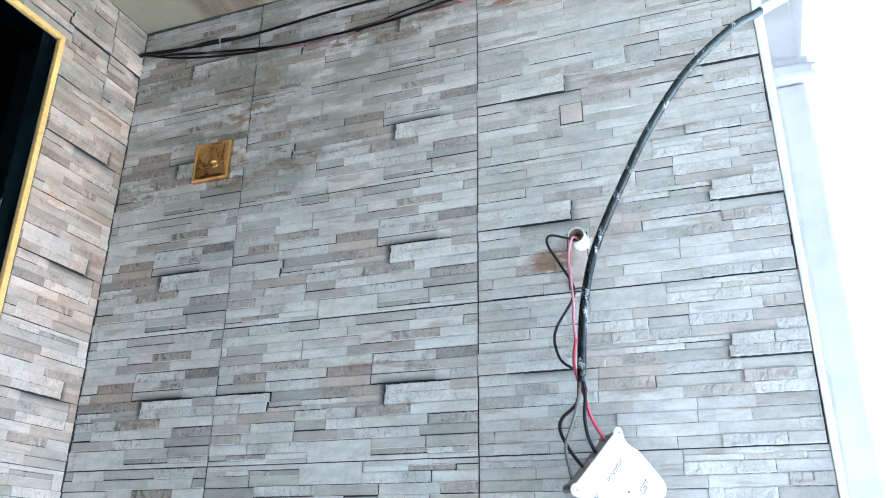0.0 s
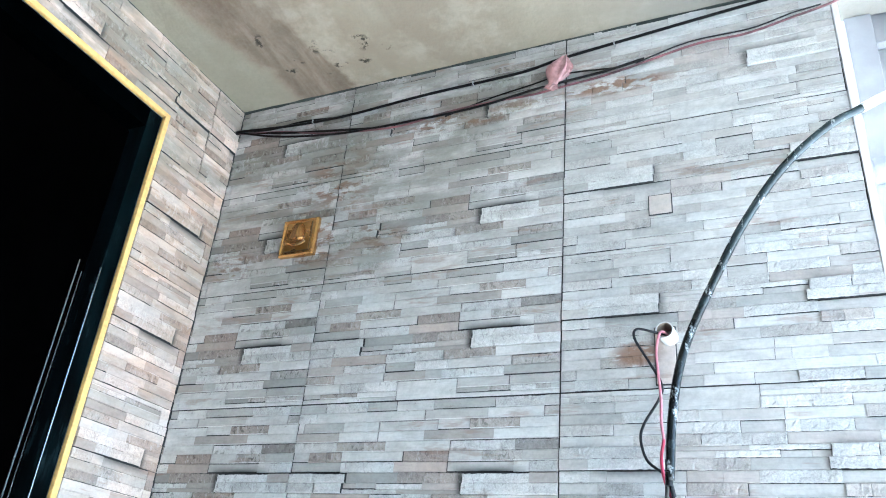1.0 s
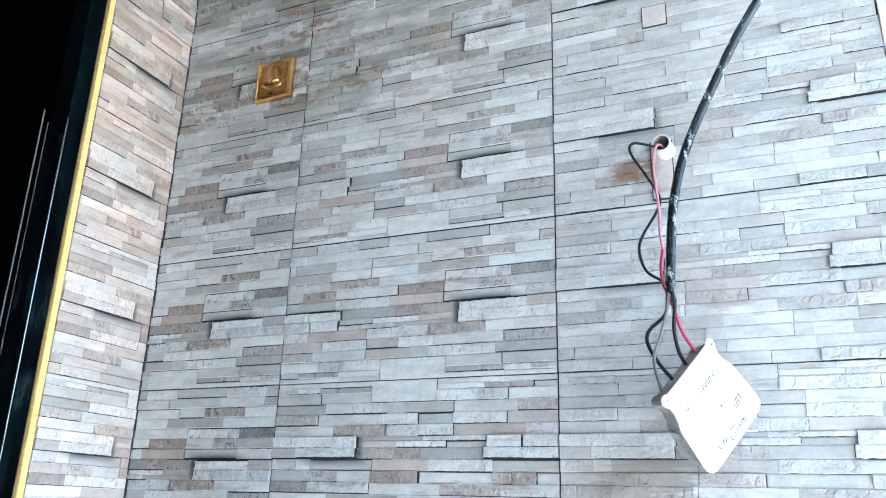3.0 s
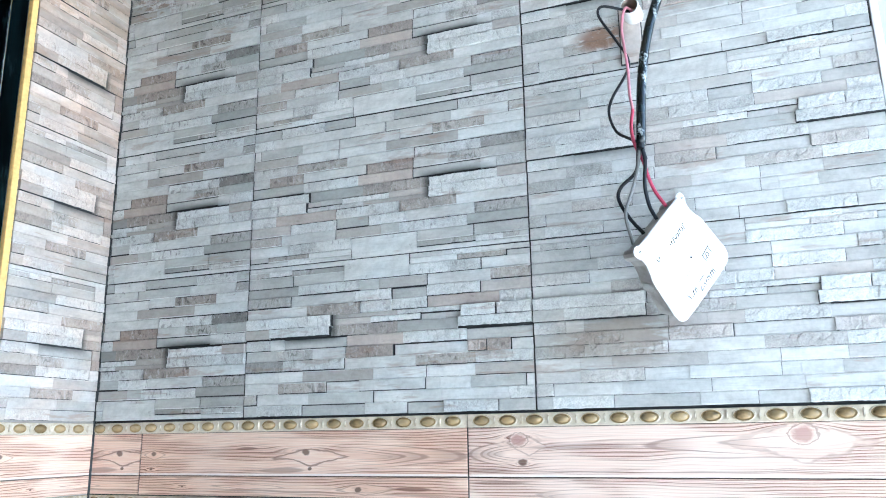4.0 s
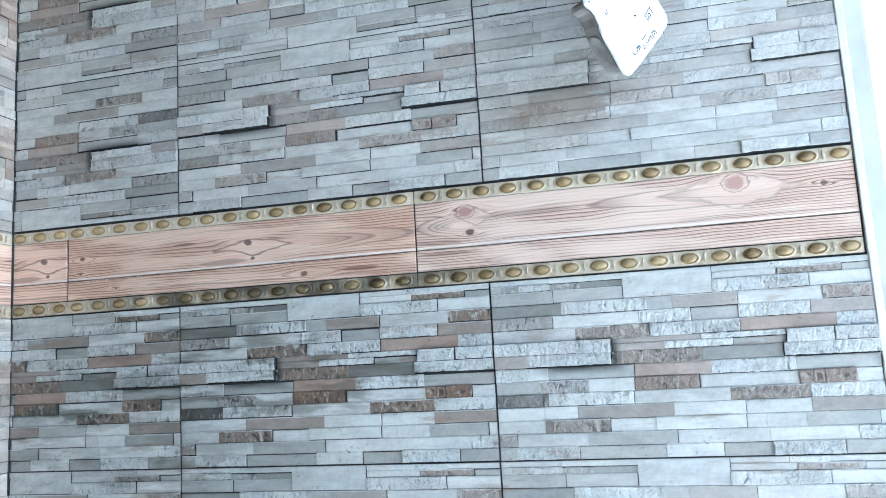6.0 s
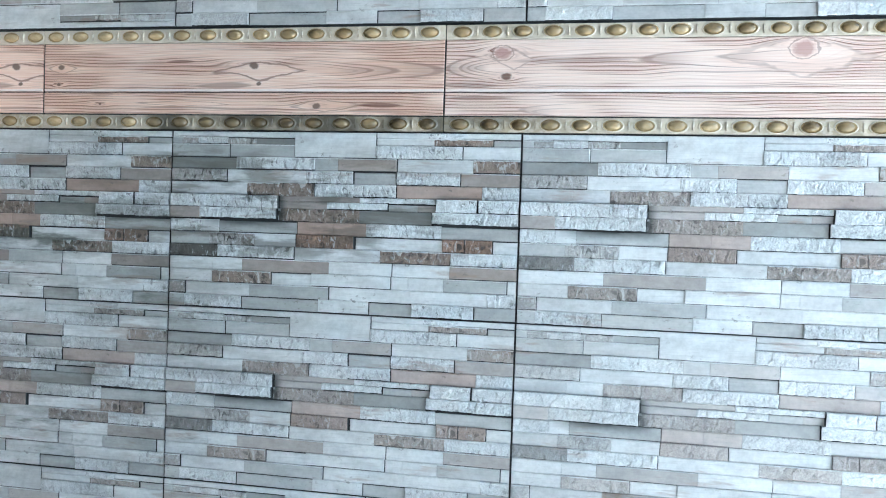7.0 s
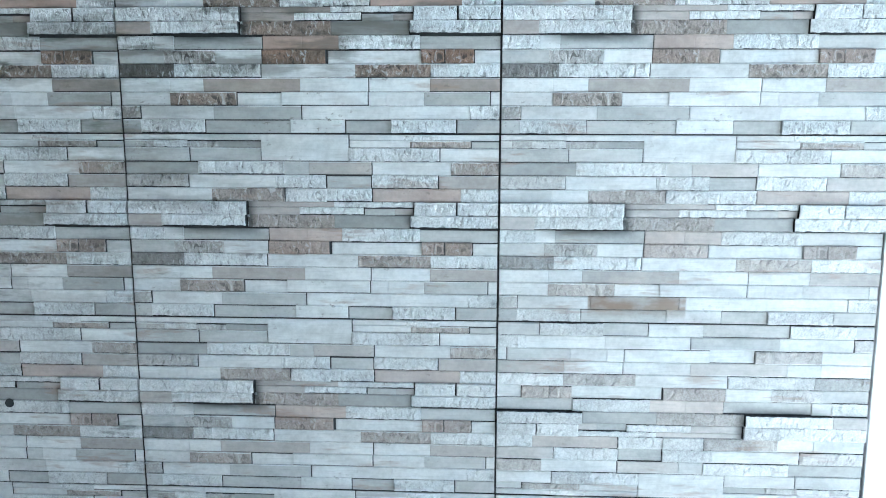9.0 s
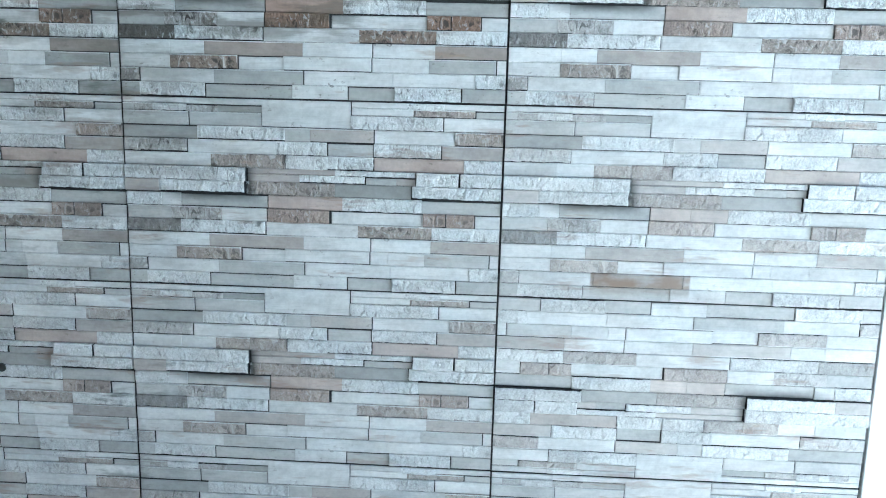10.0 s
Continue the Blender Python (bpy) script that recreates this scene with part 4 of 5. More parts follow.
marking(-0.008, -0.0405, 2, [(0, 0, 0.9, 6, -16), (2.2, 2.0, 3.0, 0.8, 0), (2.2, -2.2, 3.0, 0.8, 0), (6.5, -1.6, 1.8, 1.6, 0), (9.5, 1.6, 2.6, 0.8, -14), (10.6, -1.2, 0.9, 4.6, 0), (14, 0, 2.6, 0.9, 0), (15.4, 1.6, 0.8, 4.4, -8), (19, 0.4, 0.8, 7.6, -14), (22.5, 1.8, 3.2, 0.8, 16), (23.5, -1.4, 0.8, 6, 0), (27.5, 0, 0.8, 8.4, -10), (30.5, 2.6, 4.2, 0.8, 10), (32.6, 0, 0.8, 6.6, -14), (36, -0.5, 0.8, 7.6, 8)])
marking(0.0265, -0.0175, 4, [(0, 0, 0.8, 9.0, 0), (3.2, -2.4, 2.6, 0.8, 35), (5.0, 0, 0.9, 6.6, -16), (8.2, 2.6, 3.8, 0.8, 0), (8.0, -2.4, 3.6, 0.8, 0), (10.2, 0, 0.8, 5.6, 8), (16, 1.0, 0.8, 9.4, 0), (8.4, 6.0, 20, 0.7, 3)])
marking(-0.002, -0.0310, 2, [(4, 0, 13, 0.5, 0)])
marking(-0.012, -0.006, 0, [(0, 0, 1.0, 1.6, 0), (5, -4, 1.0, 1.4, 20), (-1.5, -5, 1.0, 1.4, 0)])

# wires stapled along the top of the wall
upper = tagged(new("cable_run"), "black twin cable clipped along the top of the tiles", "cable", group="cables along the top of the wall")
part("sheath", tube([(-1.219, 1.205, 2.545), (-1.06, 1.211, 2.533), (-0.914, 1.212, 2.529), (-0.71, 1.211, 2.539), (-0.50, 1.211, 2.543), (-0.405, 1.209, 2.555), (-0.22, 1.211, 2.574), (-0.03, 1.212, 2.591), (0.05, 1.213, 2.597)], 0.0030, 8, 8), RUN_BLACK, upper, smooth=True)
for xx, zz in ((-1.00, 2.531), (-0.60, 2.541), (-0.30, 2.566)):
    part("clip", box(xx - 0.0012, xx + 0.0012, 1.2065, 1.2185, zz - 0.0042, zz + 0.0048, 0.0008), CLIP, upper, "grey plastic clip")
lower = tagged(new("cable_run"), "thin black wire sagging under the cable run", "cable", group="cables along the top of the wall")
part("sheath", tube([(-1.219, 1.203, 2.543), (-1.12, 1.208, 2.514), (-1.02, 1.210, 2.494), (-0.905, 1.210, 2.479), (-0.79, 1.210, 2.475), (-0.651, 1.210, 2.474), (-0.56, 1.210, 2.478), (-0.47, 1.209, 2.489), (-0.405, 1.209, 2.494), (-0.32, 1.210, 2.500), (-0.243, 1.211, 2.512)], 0.0026, 8, 8), RUN_BLACK, lower, smooth=True)
redrun = tagged(new("cable_run"), "faded pink wire tacked beside the thin black wire", "cable", group="cables along the top of the wall")
part("sheath", tube([(-1.21, 1.206, 2.538), (-1.08, 1.210, 2.519), (-0.95, 1.211, 2.488), (-0.78, 1.211, 2.468), (-0.66, 1.211, 2.479), (-0.56, 1.211, 2.482), (-0.47, 1.212, 2.480), (-0.40, 1.212, 2.485), (-0.30, 1.212, 2.494), (-0.15, 1.212, 2.521), (-0.06, 1.211, 2.520),
                     (0.02, 1.211, 2.535), (0.085, 1.208, 2.546), (0.15, 1.215, 2.572), (0.24, 1.25, 2.595), (0.36, 1.30, 2.604)], 0.0022, 8, 8), PINK_RUN, redrun, smooth=True)


tangle = tagged(new("cable_run"), "dusty black wires bunched into the corner of the wall", "cable", group="cables along the top of the wall")
for pts, r in (([(-1.219, 1.206, 2.540), (-1.15, 1.209, 2.530), (-1.05, 1.211, 2.511), (-0.94, 1.212, 2.494), (-0.84, 1.212, 2.478)], 0.0030),
               ([(-1.219, 1.207, 2.547), (-1.12, 1.210, 2.534), (-1.03, 1.211, 2.538), (-0.95, 1.212, 2.531)], 0.0026),
               ([(-0.66, 1.212, 2.470), (-0.56, 1.211, 2.492), (-0.47, 1.211, 2.505), (-0.40, 1.212, 2.516), (-0.30, 1.212, 2.505)], 0.0018)):
    part("strand", tube(pts, r, 6, 6), RUN_BLACK, tangle, smooth=True)
part("strand", tube([(-0.26, 1.212, 2.506), (-0.16, 1.212, 2.530), (-0.05, 1.211, 2.530), (0.02, 1.212, 2.546), (0.07, 1.212, 2.552)], 0.0016, 6, 6), DARK_WIRE, tangle, smooth=True)


def crumple(n=26, rows=9):
    """A scrap of plastic wrapped round the cables: a pinched, folded sleeve."""
    bm = bmesh.new()
    rings = []
    for i in range(rows):
        f = i / (rows - 1)
        wide = 0.013 + 0.027 * math.sin(math.pi * min(1.0, f * 1.15)) ** 1.4 + (0.010 if f > 0.9 else 0)
        ring = []
        for k in range(n):
            a = 2 * math.pi * k / n
            fold = 1 + 0.42 * noise.noise(Vector((math.cos(a) * 2.2, math.sin(a) * 2.2, f * 2.1))) + 0.13 * math.sin(a * 7 + f * 4)
            ring.append(bm.verts.new((wide * fold * math.cos(a) - 0.016 * f, wide * 0.42 * fold * math.sin(a), -0.105 * f + 0.01 * noise.noise(Vector((a, f * 3, 1))))))
        rings.append(ring)
    for a, c in zip(rings, rings[1:]):
        for k in range(n):
            bm.faces.new((a[k], c[k], c[(k + 1) % n], a[(k + 1) % n]))
    bm.faces.new(rings[0])
    bm.faces.new(rings[-1][::-1])
    return bm


scrap = tagged(new("plastic_wrap"), "crumpled pink plastic scrap wrapped round the cables", "wrapping")
scrap.matrix_basis = pose(-0.400, 1.203, 2.552, 0, 12, 0) @ Matrix.Diagonal((0.62, 0.8, 0.72, 1))
part("sheet", crumple(), WRAP, scrap)

# small plugs and cut-outs
plug = tagged(new("drill_hole"), "dark drilled hole with a plug in the tiles", "hole")
b = bmesh.new()
bmesh.ops.create_cone(b, cap_ends=True, segments=14, radius1=0.0070, radius2=0.0062, depth=0.004, matrix=pose(-1.092, Y_NORTH - 0.0028, 0.575, 90, 0, 0))
part("plug", b, GROUT, plug)


def cut_patch(x0, x1, z0, z1):
    """A piece of tile cut out and set back in, with open joints round it."""
    p = tagged(new("cut_patch"), "small square of tile cut out and set back", "tile patch", group="patches in the tiles")
    part("gap", box(x0, x1, Y_NORTH - 0.0042, Y_NORTH + 0.001, z0, z1), GROUT, p)
    part("stone", box(x0 + 0.0016, x1 - 0.0016, Y_NORTH - 0.0056, Y_NORTH - 0.003, z0 + 0.0016, z1 - 0.0016, 0.0006), STONE["W"], p).color = (0.45, 0.3, 0.5, 1)


cut_patch(-0.247, -0.2065, 2.166, 2.206)
cut_patch(-0.246, -0.2120, 1.862, 1.958)

# stone block in the yard
def boulder(sx, sy, sz):
    bm = box(-sx, sx, -sy, sy, 0, sz, 0.02)
    bmesh.ops.subdivide_edges(bm, edges=bm.edges[:], cuts=2, use_grid_fill=True)
    for v in bm.verts:
        v.co += 0.03 * noise.noise_vector(v.co * 6)
    return bm


block = tagged(new("stone_block"), "rough blue-grey stone block on the yard", "stone block")
block.matrix_basis = pose(2.42, 5.13, -0.14)
part("stone", boulder(0.36, 0.28, 0.255), ROCK, block)

# ---------------------------------------------------------------- border band: pine-look tiles between beaded strips
NORTH = lambda x, z: pose(x, Y_NORTH, z, 90, 0, 0)
WEST = lambda y, z: pose(X_WEST, y, z, 90, 0, 90)


def wood_tile(width, shift, material, m, parent):
    """A printed pine tile, two boards high. Its origin is the print's left lower corner; shift cuts the left part off."""
    h, groove = Z_WOOD_TOP - Z_WOOD_LOW, 0.0318
    bm = bmesh.new()
    prof = [(0.0, -0.007), (0.0, -0.0008), (0.0008, 0.0), (groove - 0.0016, 0.0), (groove - 0.0012, -0.0030), (groove - 0.0002, -0.0030), (groove + 0.0004, -0.0006), (groove + 0.0036, 0.0), (h - 0.0008, 0.0), (h, -0.0008), (h, -0.007)]
    xs = [shift, shift + 0.0008, shift + width - 0.0008, shift + width]
    cols = [[bm.verts.new((x, y, z - (0.0007 if i in (0, 3) else 0))) for y, z in prof] for i, x in enumerate(xs)]
    for a, c in zip(cols, cols[1:]):
        for k in range(len(prof) - 1):
            bm.faces.new((a[k], c[k], c[k + 1], a[k + 1]))
    bm.faces.new(cols[0])
    bm.faces.new(cols[-1][::-1])
    bm.faces.ensure_lookup_table()
    for c in range(3):
        bm.faces[c * (len(prof) - 1) + 6].material_index = 1
    ob = part("wood_tile", bm, material, parent, "pale pine-look tile")
    ob.data.materials.append(PALE_BEVEL)
    ob.matrix_basis = m
    return ob


X_WOOD = -0.507
wood_tile(X_BAND - 0.001 - X_WOOD - 0.0012, 0.0, PINE_B, NORTH(X_WOOD + 0.0012, Z_WOOD_LOW), wall_north)
wood_tile(0.6030, 0.0, PINE_A, NORTH(X_WOOD - 0.0012 - 0.6030, Z_WOOD_LOW), wall_north)
wood_tile(0.1068, 0.268, PINE_A, NORTH(X_WEST + 0.0008 - 0.268, Z_WOOD_LOW), wall_north)
wood_tile(0.215, 0.0, PINE_A, WEST(Y_JAMB + 0.001, Z_WOOD_LOW), wall_west)


def bead_meshes():
    """Shared meshes of the border: an oval boss, its cup and the upright bar between two."""
    def dome(a, b, h, base, n=18, m=5):
        bm = bmesh.new()
        top = bm.verts.new((0, 0, base + h))
        rings = []
        for i in range(1, m + 1):
            f = math.pi / 2 * i / m
            rings.append([bm.verts.new((a * math.sin(f) * math.cos(2 * math.pi * k / n), b * math.sin(f) * math.sin(2 * math.pi * k / n), base + h * math.cos(f))) for k in range(n)])
        for k in range(n):
            bm.faces.new((top, rings[0][k], rings[0][(k + 1) % n]))
        for p, q in zip(rings, rings[1:]):
            for k in range(n):
                bm.faces.new((p[k], q[k], q[(k + 1) % n], p[(k + 1) % n]))
        return bm

    def cup(a, b, n=18):
        bm = bmesh.new()
        rings = [[bm.verts.new((a * s * math.cos(2 * math.pi * k / n), b * s * math.sin(2 * math.pi * k / n), z)) for k in range(n)] for s, z in ((1.0, 0.0), (0.93, 0.0012), (0.84, 0.0013), (0.68, 0.0003))]
        for p, q in zip(rings, rings[1:]):
            for k in range(n):
                bm.faces.new((p[k], p[(k + 1) % n], q[(k + 1) % n], q[k]))
        bm.faces.ensure_lookup_table()
        for f in bm.faces[-n:]:
            f.material_index = 1
        return bm

    out = {}
    for name, bm, mat in (("boss", dome(0.0108, 0.0064, 0.0062, 0.0), GOLD_GLAZE), ("cup", cup(0.0152, 0.0090), CREAM), ("bar", box(-0.0011, 0.0011, -0.0058, 0.0058, 0.0, 0.0028, 0.001), PALE_GLAZE)):
        me = bpy.data.meshes.new(name)
        bm.normal_update()
        bm.to_mesh(me)
        bm.free()
        me.materials.append(mat)
        me.materials.append(GOLD_GLAZE)
        me.polygons.foreach_set("use_smooth", [name != "bar"] * len(me.polygons))
        out[name] = me
    return out


BEAD = bead_meshes()


def border_strip(width, first, m, parent, height):
    """A glazed strip with a row of oval bosses; first: the first boss's place."""
    strip = part("border_strip", box(0, width, -height / 2, height / 2, -0.007, 0.0006, 0.0012), CREAM, parent, "cream and amber beaded border strip")
    strip.matrix_basis = m
    u = first
    while u < width - 0.004:
        for name, du in (("cup", 0.0), ("boss", 0.0), ("bar", 0.0201)):
            if 0.003 < u + du < width - 0.003:
                o = new(name, BEAD[name])
                o.parent = strip
                o.matrix_basis = pose(u + du, 0, 0.0004)
        u += 0.0402
    return strip


for zz, hh in ((1.3424, 0.0196), ((Z_DOWN + Z_WOOD_LOW) / 2, 0.0203)):
    border_strip(X_BAND - X_WOOD - 0.0016, 0.022, NORTH(X_WOOD + 0.0006, zz), wall_north, hh)
    border_strip(0.6045, 0.020, NORTH(X_WOOD - 0.6051, zz), wall_north, hh)
    border_strip(0.1080, 0.014, NORTH(X_WEST + 0.0010, zz), wall_north, hh)
    border_strip(0.2140, 0.018, WEST(Y_JAMB + 0.0010, zz), wall_west, hh)

# ---------------------------------------------------------------- stacked-stone tiles
STONES = []            # (left, right, bottom, top, tone, level), in millimetres on a tile 500 x 250


def course(top, height, tones, *cuts):
    """One course of the tile's relief, top and height in courses. Small letters are chipped; + proud, - set back; _ | ^ [ name the sides with an open joint."""
    c = 250.0 / 14
    ends = [0.0, *cuts, 500.0]
    for (a, b), tone in zip(zip(ends, ends[1:]), tones.split()):
        if tone != "0":
            STONES.append((a, b, 250 - (top + height) * c, 250 - top * c, tone[0], tone[1:]))


course(0, 0.45, "W W 0 W w W", 85, 186, 303, 375, 423)
course(0.45, 0.55, "G g w g^ D-^ 0 W b| G-^", 15, 41, 85, 127, 186, 303, 383, 464)
course(0, 2, "0 W_| 0", 185, 303)
course(1, 1, "G| G 0 w w| W", 89, 184, 302, 371, 423)
course(2, 1, "D^ w_ G B_| W b_", 99, 215, 248, 333, 437)
course(3, 1, "g_| W w| G-^| w_| B", 86, 203, 272, 332, 421)
course(4, 1, "W W b b| w w_| O w", 68, 116, 164, 216, 271, 333, 450)
course(5, 1, "w+ w+| 0 w+|[ w+", 115, 165, 387, 446)
course(5, 0.42, "0 B w w 0", 165, 281, 360, 387)
course(5.42, 0.58, "0 B w_| G-^ B-^ 0", 165, 234, 322, 362, 387)
course(6, 1, "B+_ w+_| b b D w+_[ w+_", 46, 163, 229, 281, 382, 446)
course(7, 1, "w W G-^_| O O w G-^", 48, 74, 192, 243, 291, 396)
course(8, 1, "G g g W| o| W-^[ o| o| W-^", 60, 114, 129, 191, 275, 398, 429, 467)
course(9, 1, "d_ w_| W b_ w_", 73, 189, 312, 410)
course(10, 1, "W W B W| W B_", 66, 111, 239, 330, 409)
course(11, 1, "W b_ W-^[ W_| W W G| W-", 66, 154, 214, 329, 352, 401, 488)
course(12, 1, "g_| W G| W W w", 26, 123, 241, 355, 461)
course(13, 1, "G w G-^[ W G-^[ w G[", 24, 110, 225, 297, 358, 443)


def split_face(x, y, k):
    """Relief of a split stone, in millimetres: tilted facets with creases between them."""
    q = Vector((x * 0.088, y * 0.068, k * 3.1))
    near, cells = noise.voronoi(q)
    p = cells[0]
    tilt = noise.noise_vector(p * 5.3)
    crease = max(0.0, 1.0 - (near[1] - near[0]) * 6.0)
    return 0.75 * noise.noise(p * 13.7) + 2.0 * (tilt.x * (q.x - p.x) + tilt.y * (q.y - p.y)) - 0.45 * crease + 0.25 * noise.noise(q * 3.1)


def stone_geometry(k, clip, gap=1.0):
    """Vertices, faces and tone of one stone, or None where the cut leaves nothing of it."""
    a, b, lo, hi, tone, marks = STONES[k]
    a, b, lo, hi = max(a, clip[0]), min(b, clip[1]), max(lo, clip[2]), min(hi, clip[3])
    if b - a < 1.5 or hi - lo < 3.0:
        return None
    rnd = random.Random(k * 7 + 3)
    chipped, proud, sunk = tone.islower(), "+" in marks, "-" in marks
    lv = 6.6 if proud else 1.0 if sunk else rnd.uniform(2.7, 4.0) if chipped else rnd.uniform(1.9, 2.9)
    wide = 1.0 if not proud else 1.7
    a += 0.7 * gap if "[" in marks else 0.05
    b -= 0.65 * gap * wide if "|" in marks else 0.05
    if chipped and "_" not in marks and rnd.random() < 0.7:
        marks += "_"
        lo += gap * rnd.uniform(0.25, 0.5)
    elif "_" in marks:
        lo += gap * rnd.uniform(0.45, 0.85) * (1.9 if proud else 1.0)
    else:
        lo += rnd.choice((0.05, 0.05, 0.3))
    hi -= 0.7 * gap if "^" in marks else 0.05
    step = 2.7 if chipped else 24.0
    nx, ny = max(2, round((b - a) / step)), max(2, round((hi - lo) / (2.7 if chipped else 9.0)))
    rim = 1.3
    xs = [a] + [a + rim + (b - a - 2 * rim) * i / nx for i in range(nx + 1)] + [b]
    ys = [lo] + [lo + rim + (hi - lo - 2 * rim) * i / ny for i in range(ny + 1)] + [hi]
    lean = rnd.uniform(-0.4, 0.7)
    verts, faces, tones = [], [], []
    pale_head = "^" not in marks and rnd.random() < 0.6
    last_x, last_y = len(xs) - 1, len(ys) - 1
    for j, y in enumerate(ys):
        for i, x in enumerate(xs):
            w = lv + lean * ((y - lo) / (hi - lo) - 0.5)
            dx = dy = 0.0
            if chipped:
                w += split_face(x, y, k)
                ragged = noise.noise_vector(Vector((x * 0.21, y * 0.21, k * 1.7)))
                if 0 < i < last_x:
                    dx = 0.9 * ragged.x
                elif (i == 0 and "[" in marks) or (i == last_x and "|" in marks):
                    dx = 0.6 * ragged.x
                if 0 < j < last_y:
                    dy = 0.9 * ragged.y
                elif (j == 0 and "_" in marks) or (j == last_y and "^" in marks):
                    dy = 0.8 * ragged.y
            if (j == 0 and "_" in marks) or (i == last_x and "|" in marks) or (j == last_y and "^" in marks) or (i == 0 and "[" in marks):
                w -= 0.7
            elif i in (0, last_x) or j in (0, last_y):
                w -= 1.25 if j == 0 else 0.75 if j == last_y else 0.22
            verts.append(((x + dx - 250) * 0.001, (y + dy - 125) * 0.001, max(w, 0.5) * 0.001))
    n = len(xs)
    for j in range(len(ys) - 1):
        for i in range(n - 1):
            p = j * n + i
            faces.append((p, p + 1, p + n + 1, p + n))
            tones.append("E" if pale_head and j == last_y - 1 and tone in "WwGgBb" else tone)
    ring = [i for i in range(n)] + [j * n + n - 1 for j in range(1, len(ys))] + [(len(ys) - 1) * n + i for i in range(n - 2, -1, -1)] + [j * n for j in range(len(ys) - 2, 0, -1)]
    base = len(verts)
    verts += [(verts[i][0], verts[i][1], 0.0) for i in ring]
    m = len(ring)
    for i in range(m):
        faces.append((base + i, base + (i + 1) % m, ring[(i + 1) % m], ring[i]))
        side = "_" if i < n - 1 else "|" if i < n + last_y - 1 else "^" if i < 2 * n + last_y - 2 else "["
        tones.append("J" if side in marks else tone)
    return verts, faces, tones


def slab(clip):
    a, b, c, d = (clip[0] - 250) * 0.001, (clip[1] - 250) * 0.001, (clip[2] - 125) * 0.001, (clip[3] - 125) * 0.001
    v = [(x, y, z) for z in (-0.0065, 0.0) for x, y in ((a, c), (b, c), (b, d), (a, d))]
    f = [(4, 5, 6, 7), (0, 1, 5, 4), (1, 2, 6, 5), (2, 3, 7, 6), (3, 0, 4, 7), (3, 2, 1, 0)]
    return v, f


def tile_mesh(clip, gap=1.0, with_stones=True):
    verts, faces = slab(clip)
    index = [TONES.index("J")] * len(faces)
    if with_stones:
        for k in range(len(STONES)):
            made = stone_geometry(k, clip, gap)
            if made:
                o = len(verts)
                verts += made[0]
                faces += [tuple(i + o for i in f) for f in made[1]]
                index += [TONES.index(t) for t in made[2]]
    me = bpy.data.meshes.new("tile")
    me.from_pydata(verts, [], faces)
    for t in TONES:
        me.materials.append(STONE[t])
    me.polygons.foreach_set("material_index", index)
    me.update()
    return me


FULL, HALF_RIGHT, HALF_LEFT, STRIP, NARROW, OVER_DOOR = (0.5, 499.5, 0.3, 249.7), (184, 499.5, 0.3, 249.7), (0.5, 316, 0.3, 249.7), (0.3, 209.5, 0.1, 249.9), (0.2, 93, 0.1, 249.9), (0.2, 499.8, 88.5, 249.9)
OVER_JAMB = (381, 499.8, 0.1, 88.2)
MESHES = {}
BARE = tile_mesh(FULL, 1.0, False)


def stone_meshes():
    out = []
    for k in range(len(STONES)):
        verts, faces, tones = stone_geometry(k, FULL, 2.1)
        me = bpy.data.meshes.new("stone")
        me.from_pydata(verts, [], faces)
        kinds = [STONES[k][4], "E", "J"]
        for t in kinds:
            me.materials.append(STONE[t])
        me.polygons.foreach_set("material_index", [kinds.index(t) for t in tones])
        me.update()
        out.append(me)
    return out


STONE_MESHES = stone_meshes()
tile_rnd = random.Random(5)


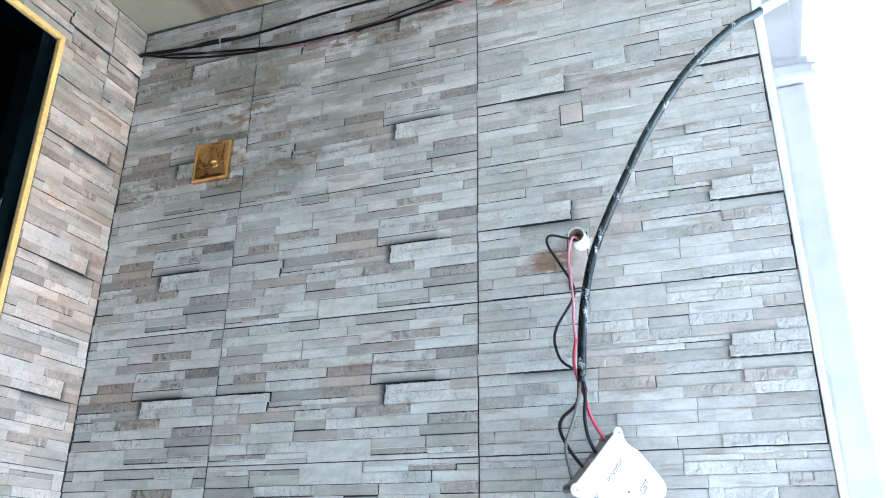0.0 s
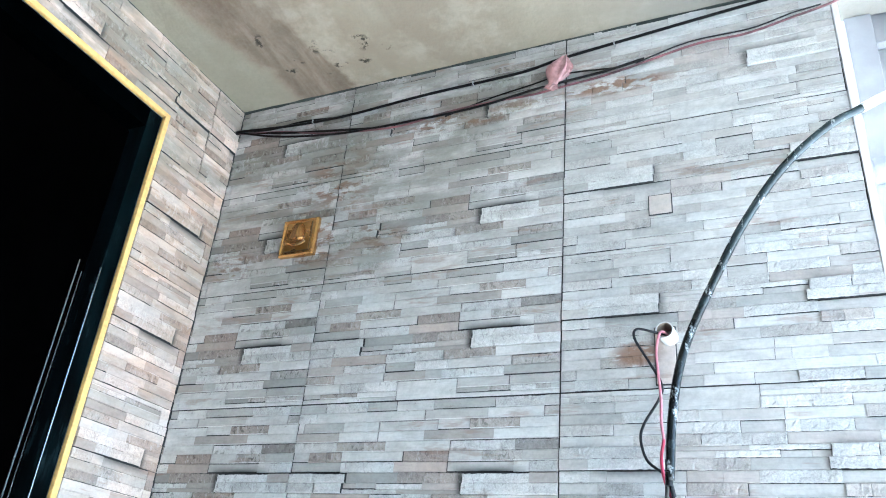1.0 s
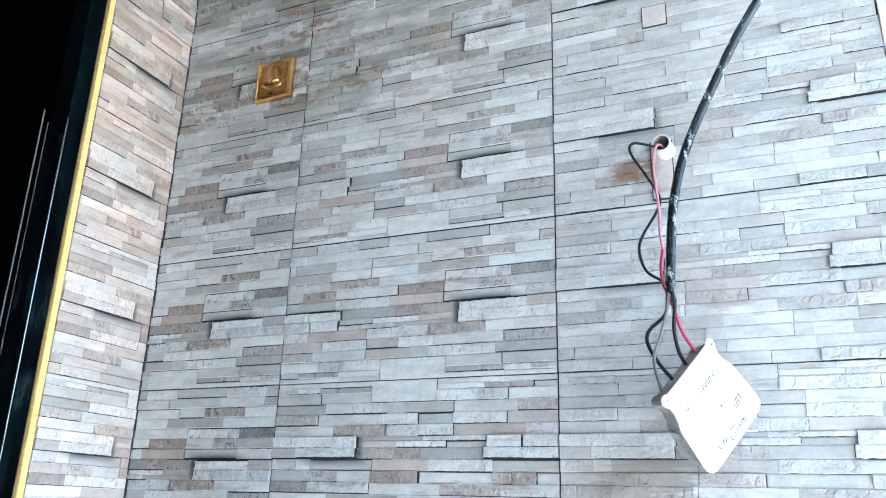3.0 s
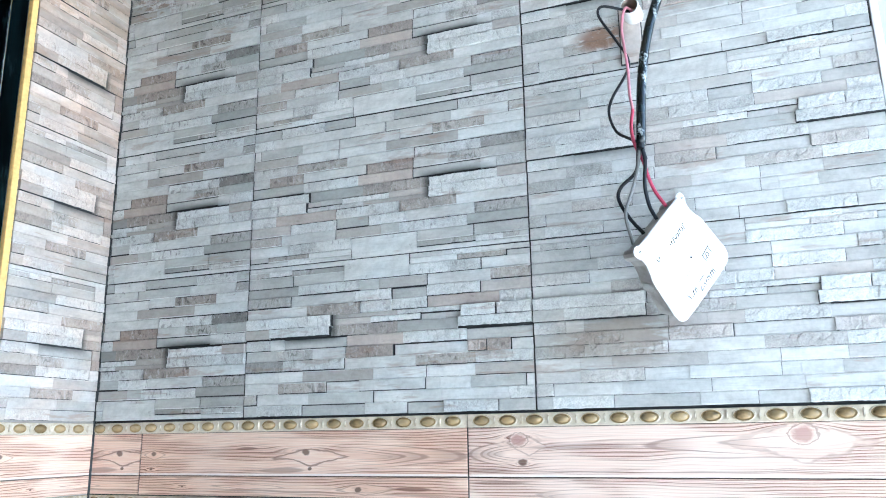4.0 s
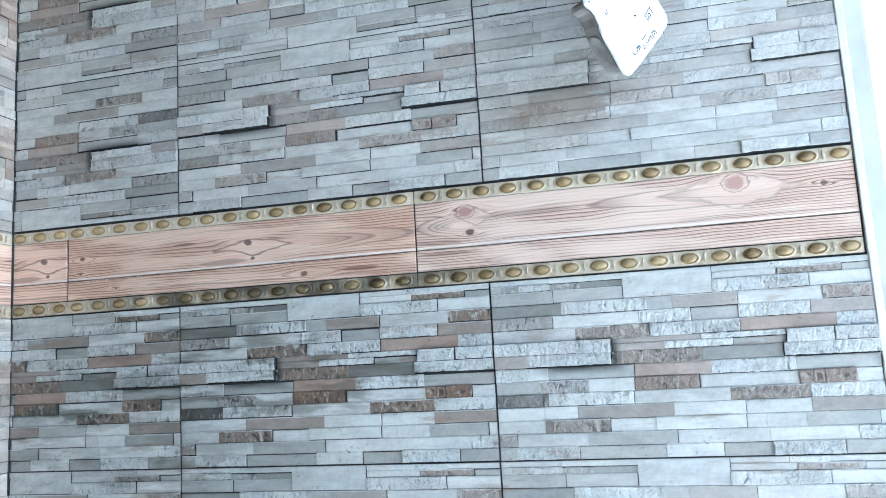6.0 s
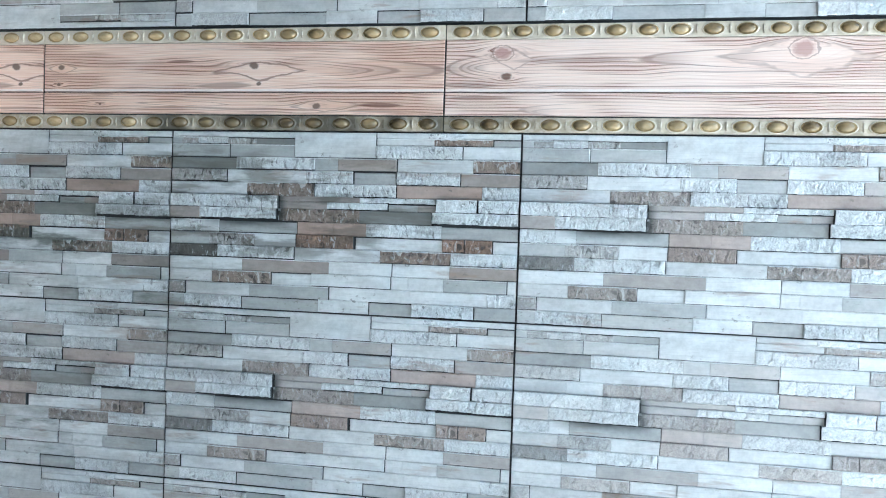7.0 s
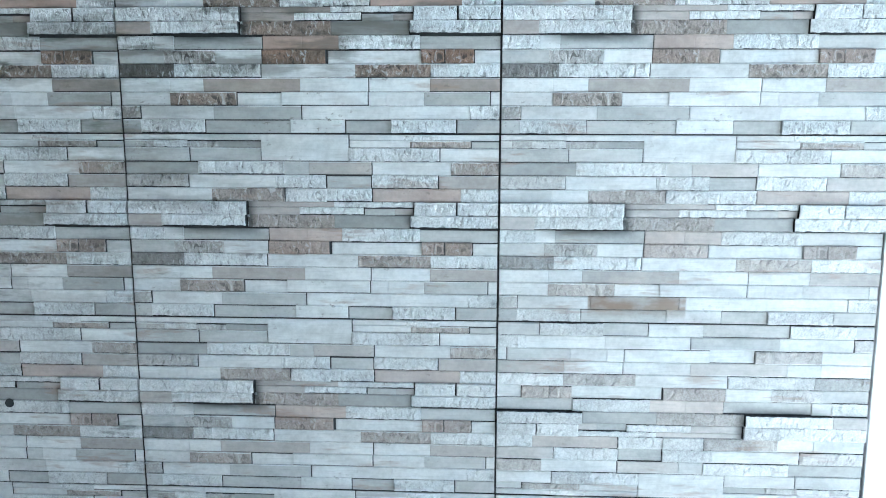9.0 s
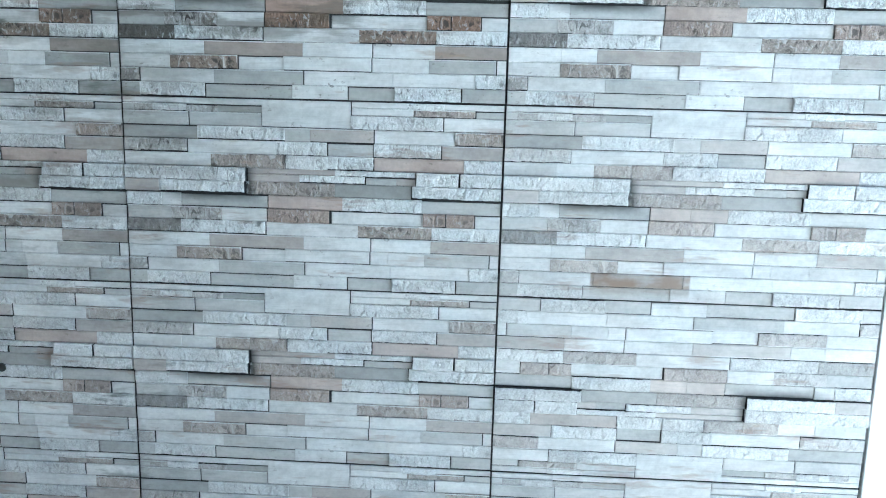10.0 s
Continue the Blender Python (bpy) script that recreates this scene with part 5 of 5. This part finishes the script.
def set_tile(clip, m, parent, turned, strength, warmth, gap=1.0, blush=0.0, loose=False):
    if (clip, gap) not in MESHES:
        MESHES[clip, gap] = tile_mesh(clip, gap)
    ob = new("tile", BARE if loose else MESHES[clip, gap])
    ob.parent = parent
    shift = 0.0003
    ob.matrix_basis = m @ pose(tile_rnd.uniform(-shift, shift), tile_rnd.uniform(-shift, shift), tile_rnd.uniform(-0.0003, 0.0003), 0, 0, (180 if turned else 0) + tile_rnd.uniform(-0.05, 0.05))
    ob.color = (strength, warmth, blush, 1)
    if loose:
        for me in STONE_MESHES:
            s = new("stone", me)
            s.parent = ob
            s.color = ob.color
    return ob


TURNED_UP = {(0, r) for r in range(5)} | {(1, 1), (1, 2), (1, 3), (1, 4), (2, 4)}
TURNED_DOWN = {(2, 2)}


def tile_cut(col, z, turned):
    """How a tile of the north wall is cut: the west column is narrow, the east one ends where the wall ends."""
    if col == 0:
        return HALF_LEFT if turned else HALF_RIGHT
    if col == 1:
        return FULL
    width = min(499.5, round((X_END - X_LEAN * (z - 0.7) - X_JOINT) * 1000 - 0.75, 1))
    return (500 - width, 499.5, 0.3, 249.7) if turned else (0.5, width, 0.3, 249.7)


# Print and joints weaken in the east column: glare put into the tiles.
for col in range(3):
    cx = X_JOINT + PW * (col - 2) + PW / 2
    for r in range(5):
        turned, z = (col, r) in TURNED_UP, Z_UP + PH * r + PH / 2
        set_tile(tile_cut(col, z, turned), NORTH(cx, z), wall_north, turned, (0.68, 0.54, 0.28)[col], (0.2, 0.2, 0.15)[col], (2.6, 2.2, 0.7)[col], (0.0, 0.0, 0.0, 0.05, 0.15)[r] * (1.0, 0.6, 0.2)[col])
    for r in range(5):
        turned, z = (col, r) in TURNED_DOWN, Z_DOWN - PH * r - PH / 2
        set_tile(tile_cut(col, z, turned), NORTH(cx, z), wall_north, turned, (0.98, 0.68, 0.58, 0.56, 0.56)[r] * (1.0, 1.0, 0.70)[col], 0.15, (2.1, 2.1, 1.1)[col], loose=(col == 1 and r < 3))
for r in range(5):
    if r < 4:
        set_tile(STRIP, WEST(Y_NORTH - 0.213 + 0.25, Z_UP + PH * r + PH / 2), wall_west, False, 0.50, 0.6, 1.1, (0.3, 0.6, 0.9, 1.0)[r])
    set_tile(STRIP, WEST(Y_NORTH - 0.213 + 0.25, Z_DOWN - PH * r - PH / 2), wall_west, False, 0.45, 0.9, 1.0, 0.2)
for k, clip in ((0, NARROW), (-1, OVER_DOOR), (-1, OVER_JAMB), (-2, OVER_DOOR)):
    set_tile(clip, WEST(1.1235 + PW * k + PW / 2, Z_UP + PH * 4 + PH / 2), wall_west, False, 0.50, 0.6, 1.1, 1.0)
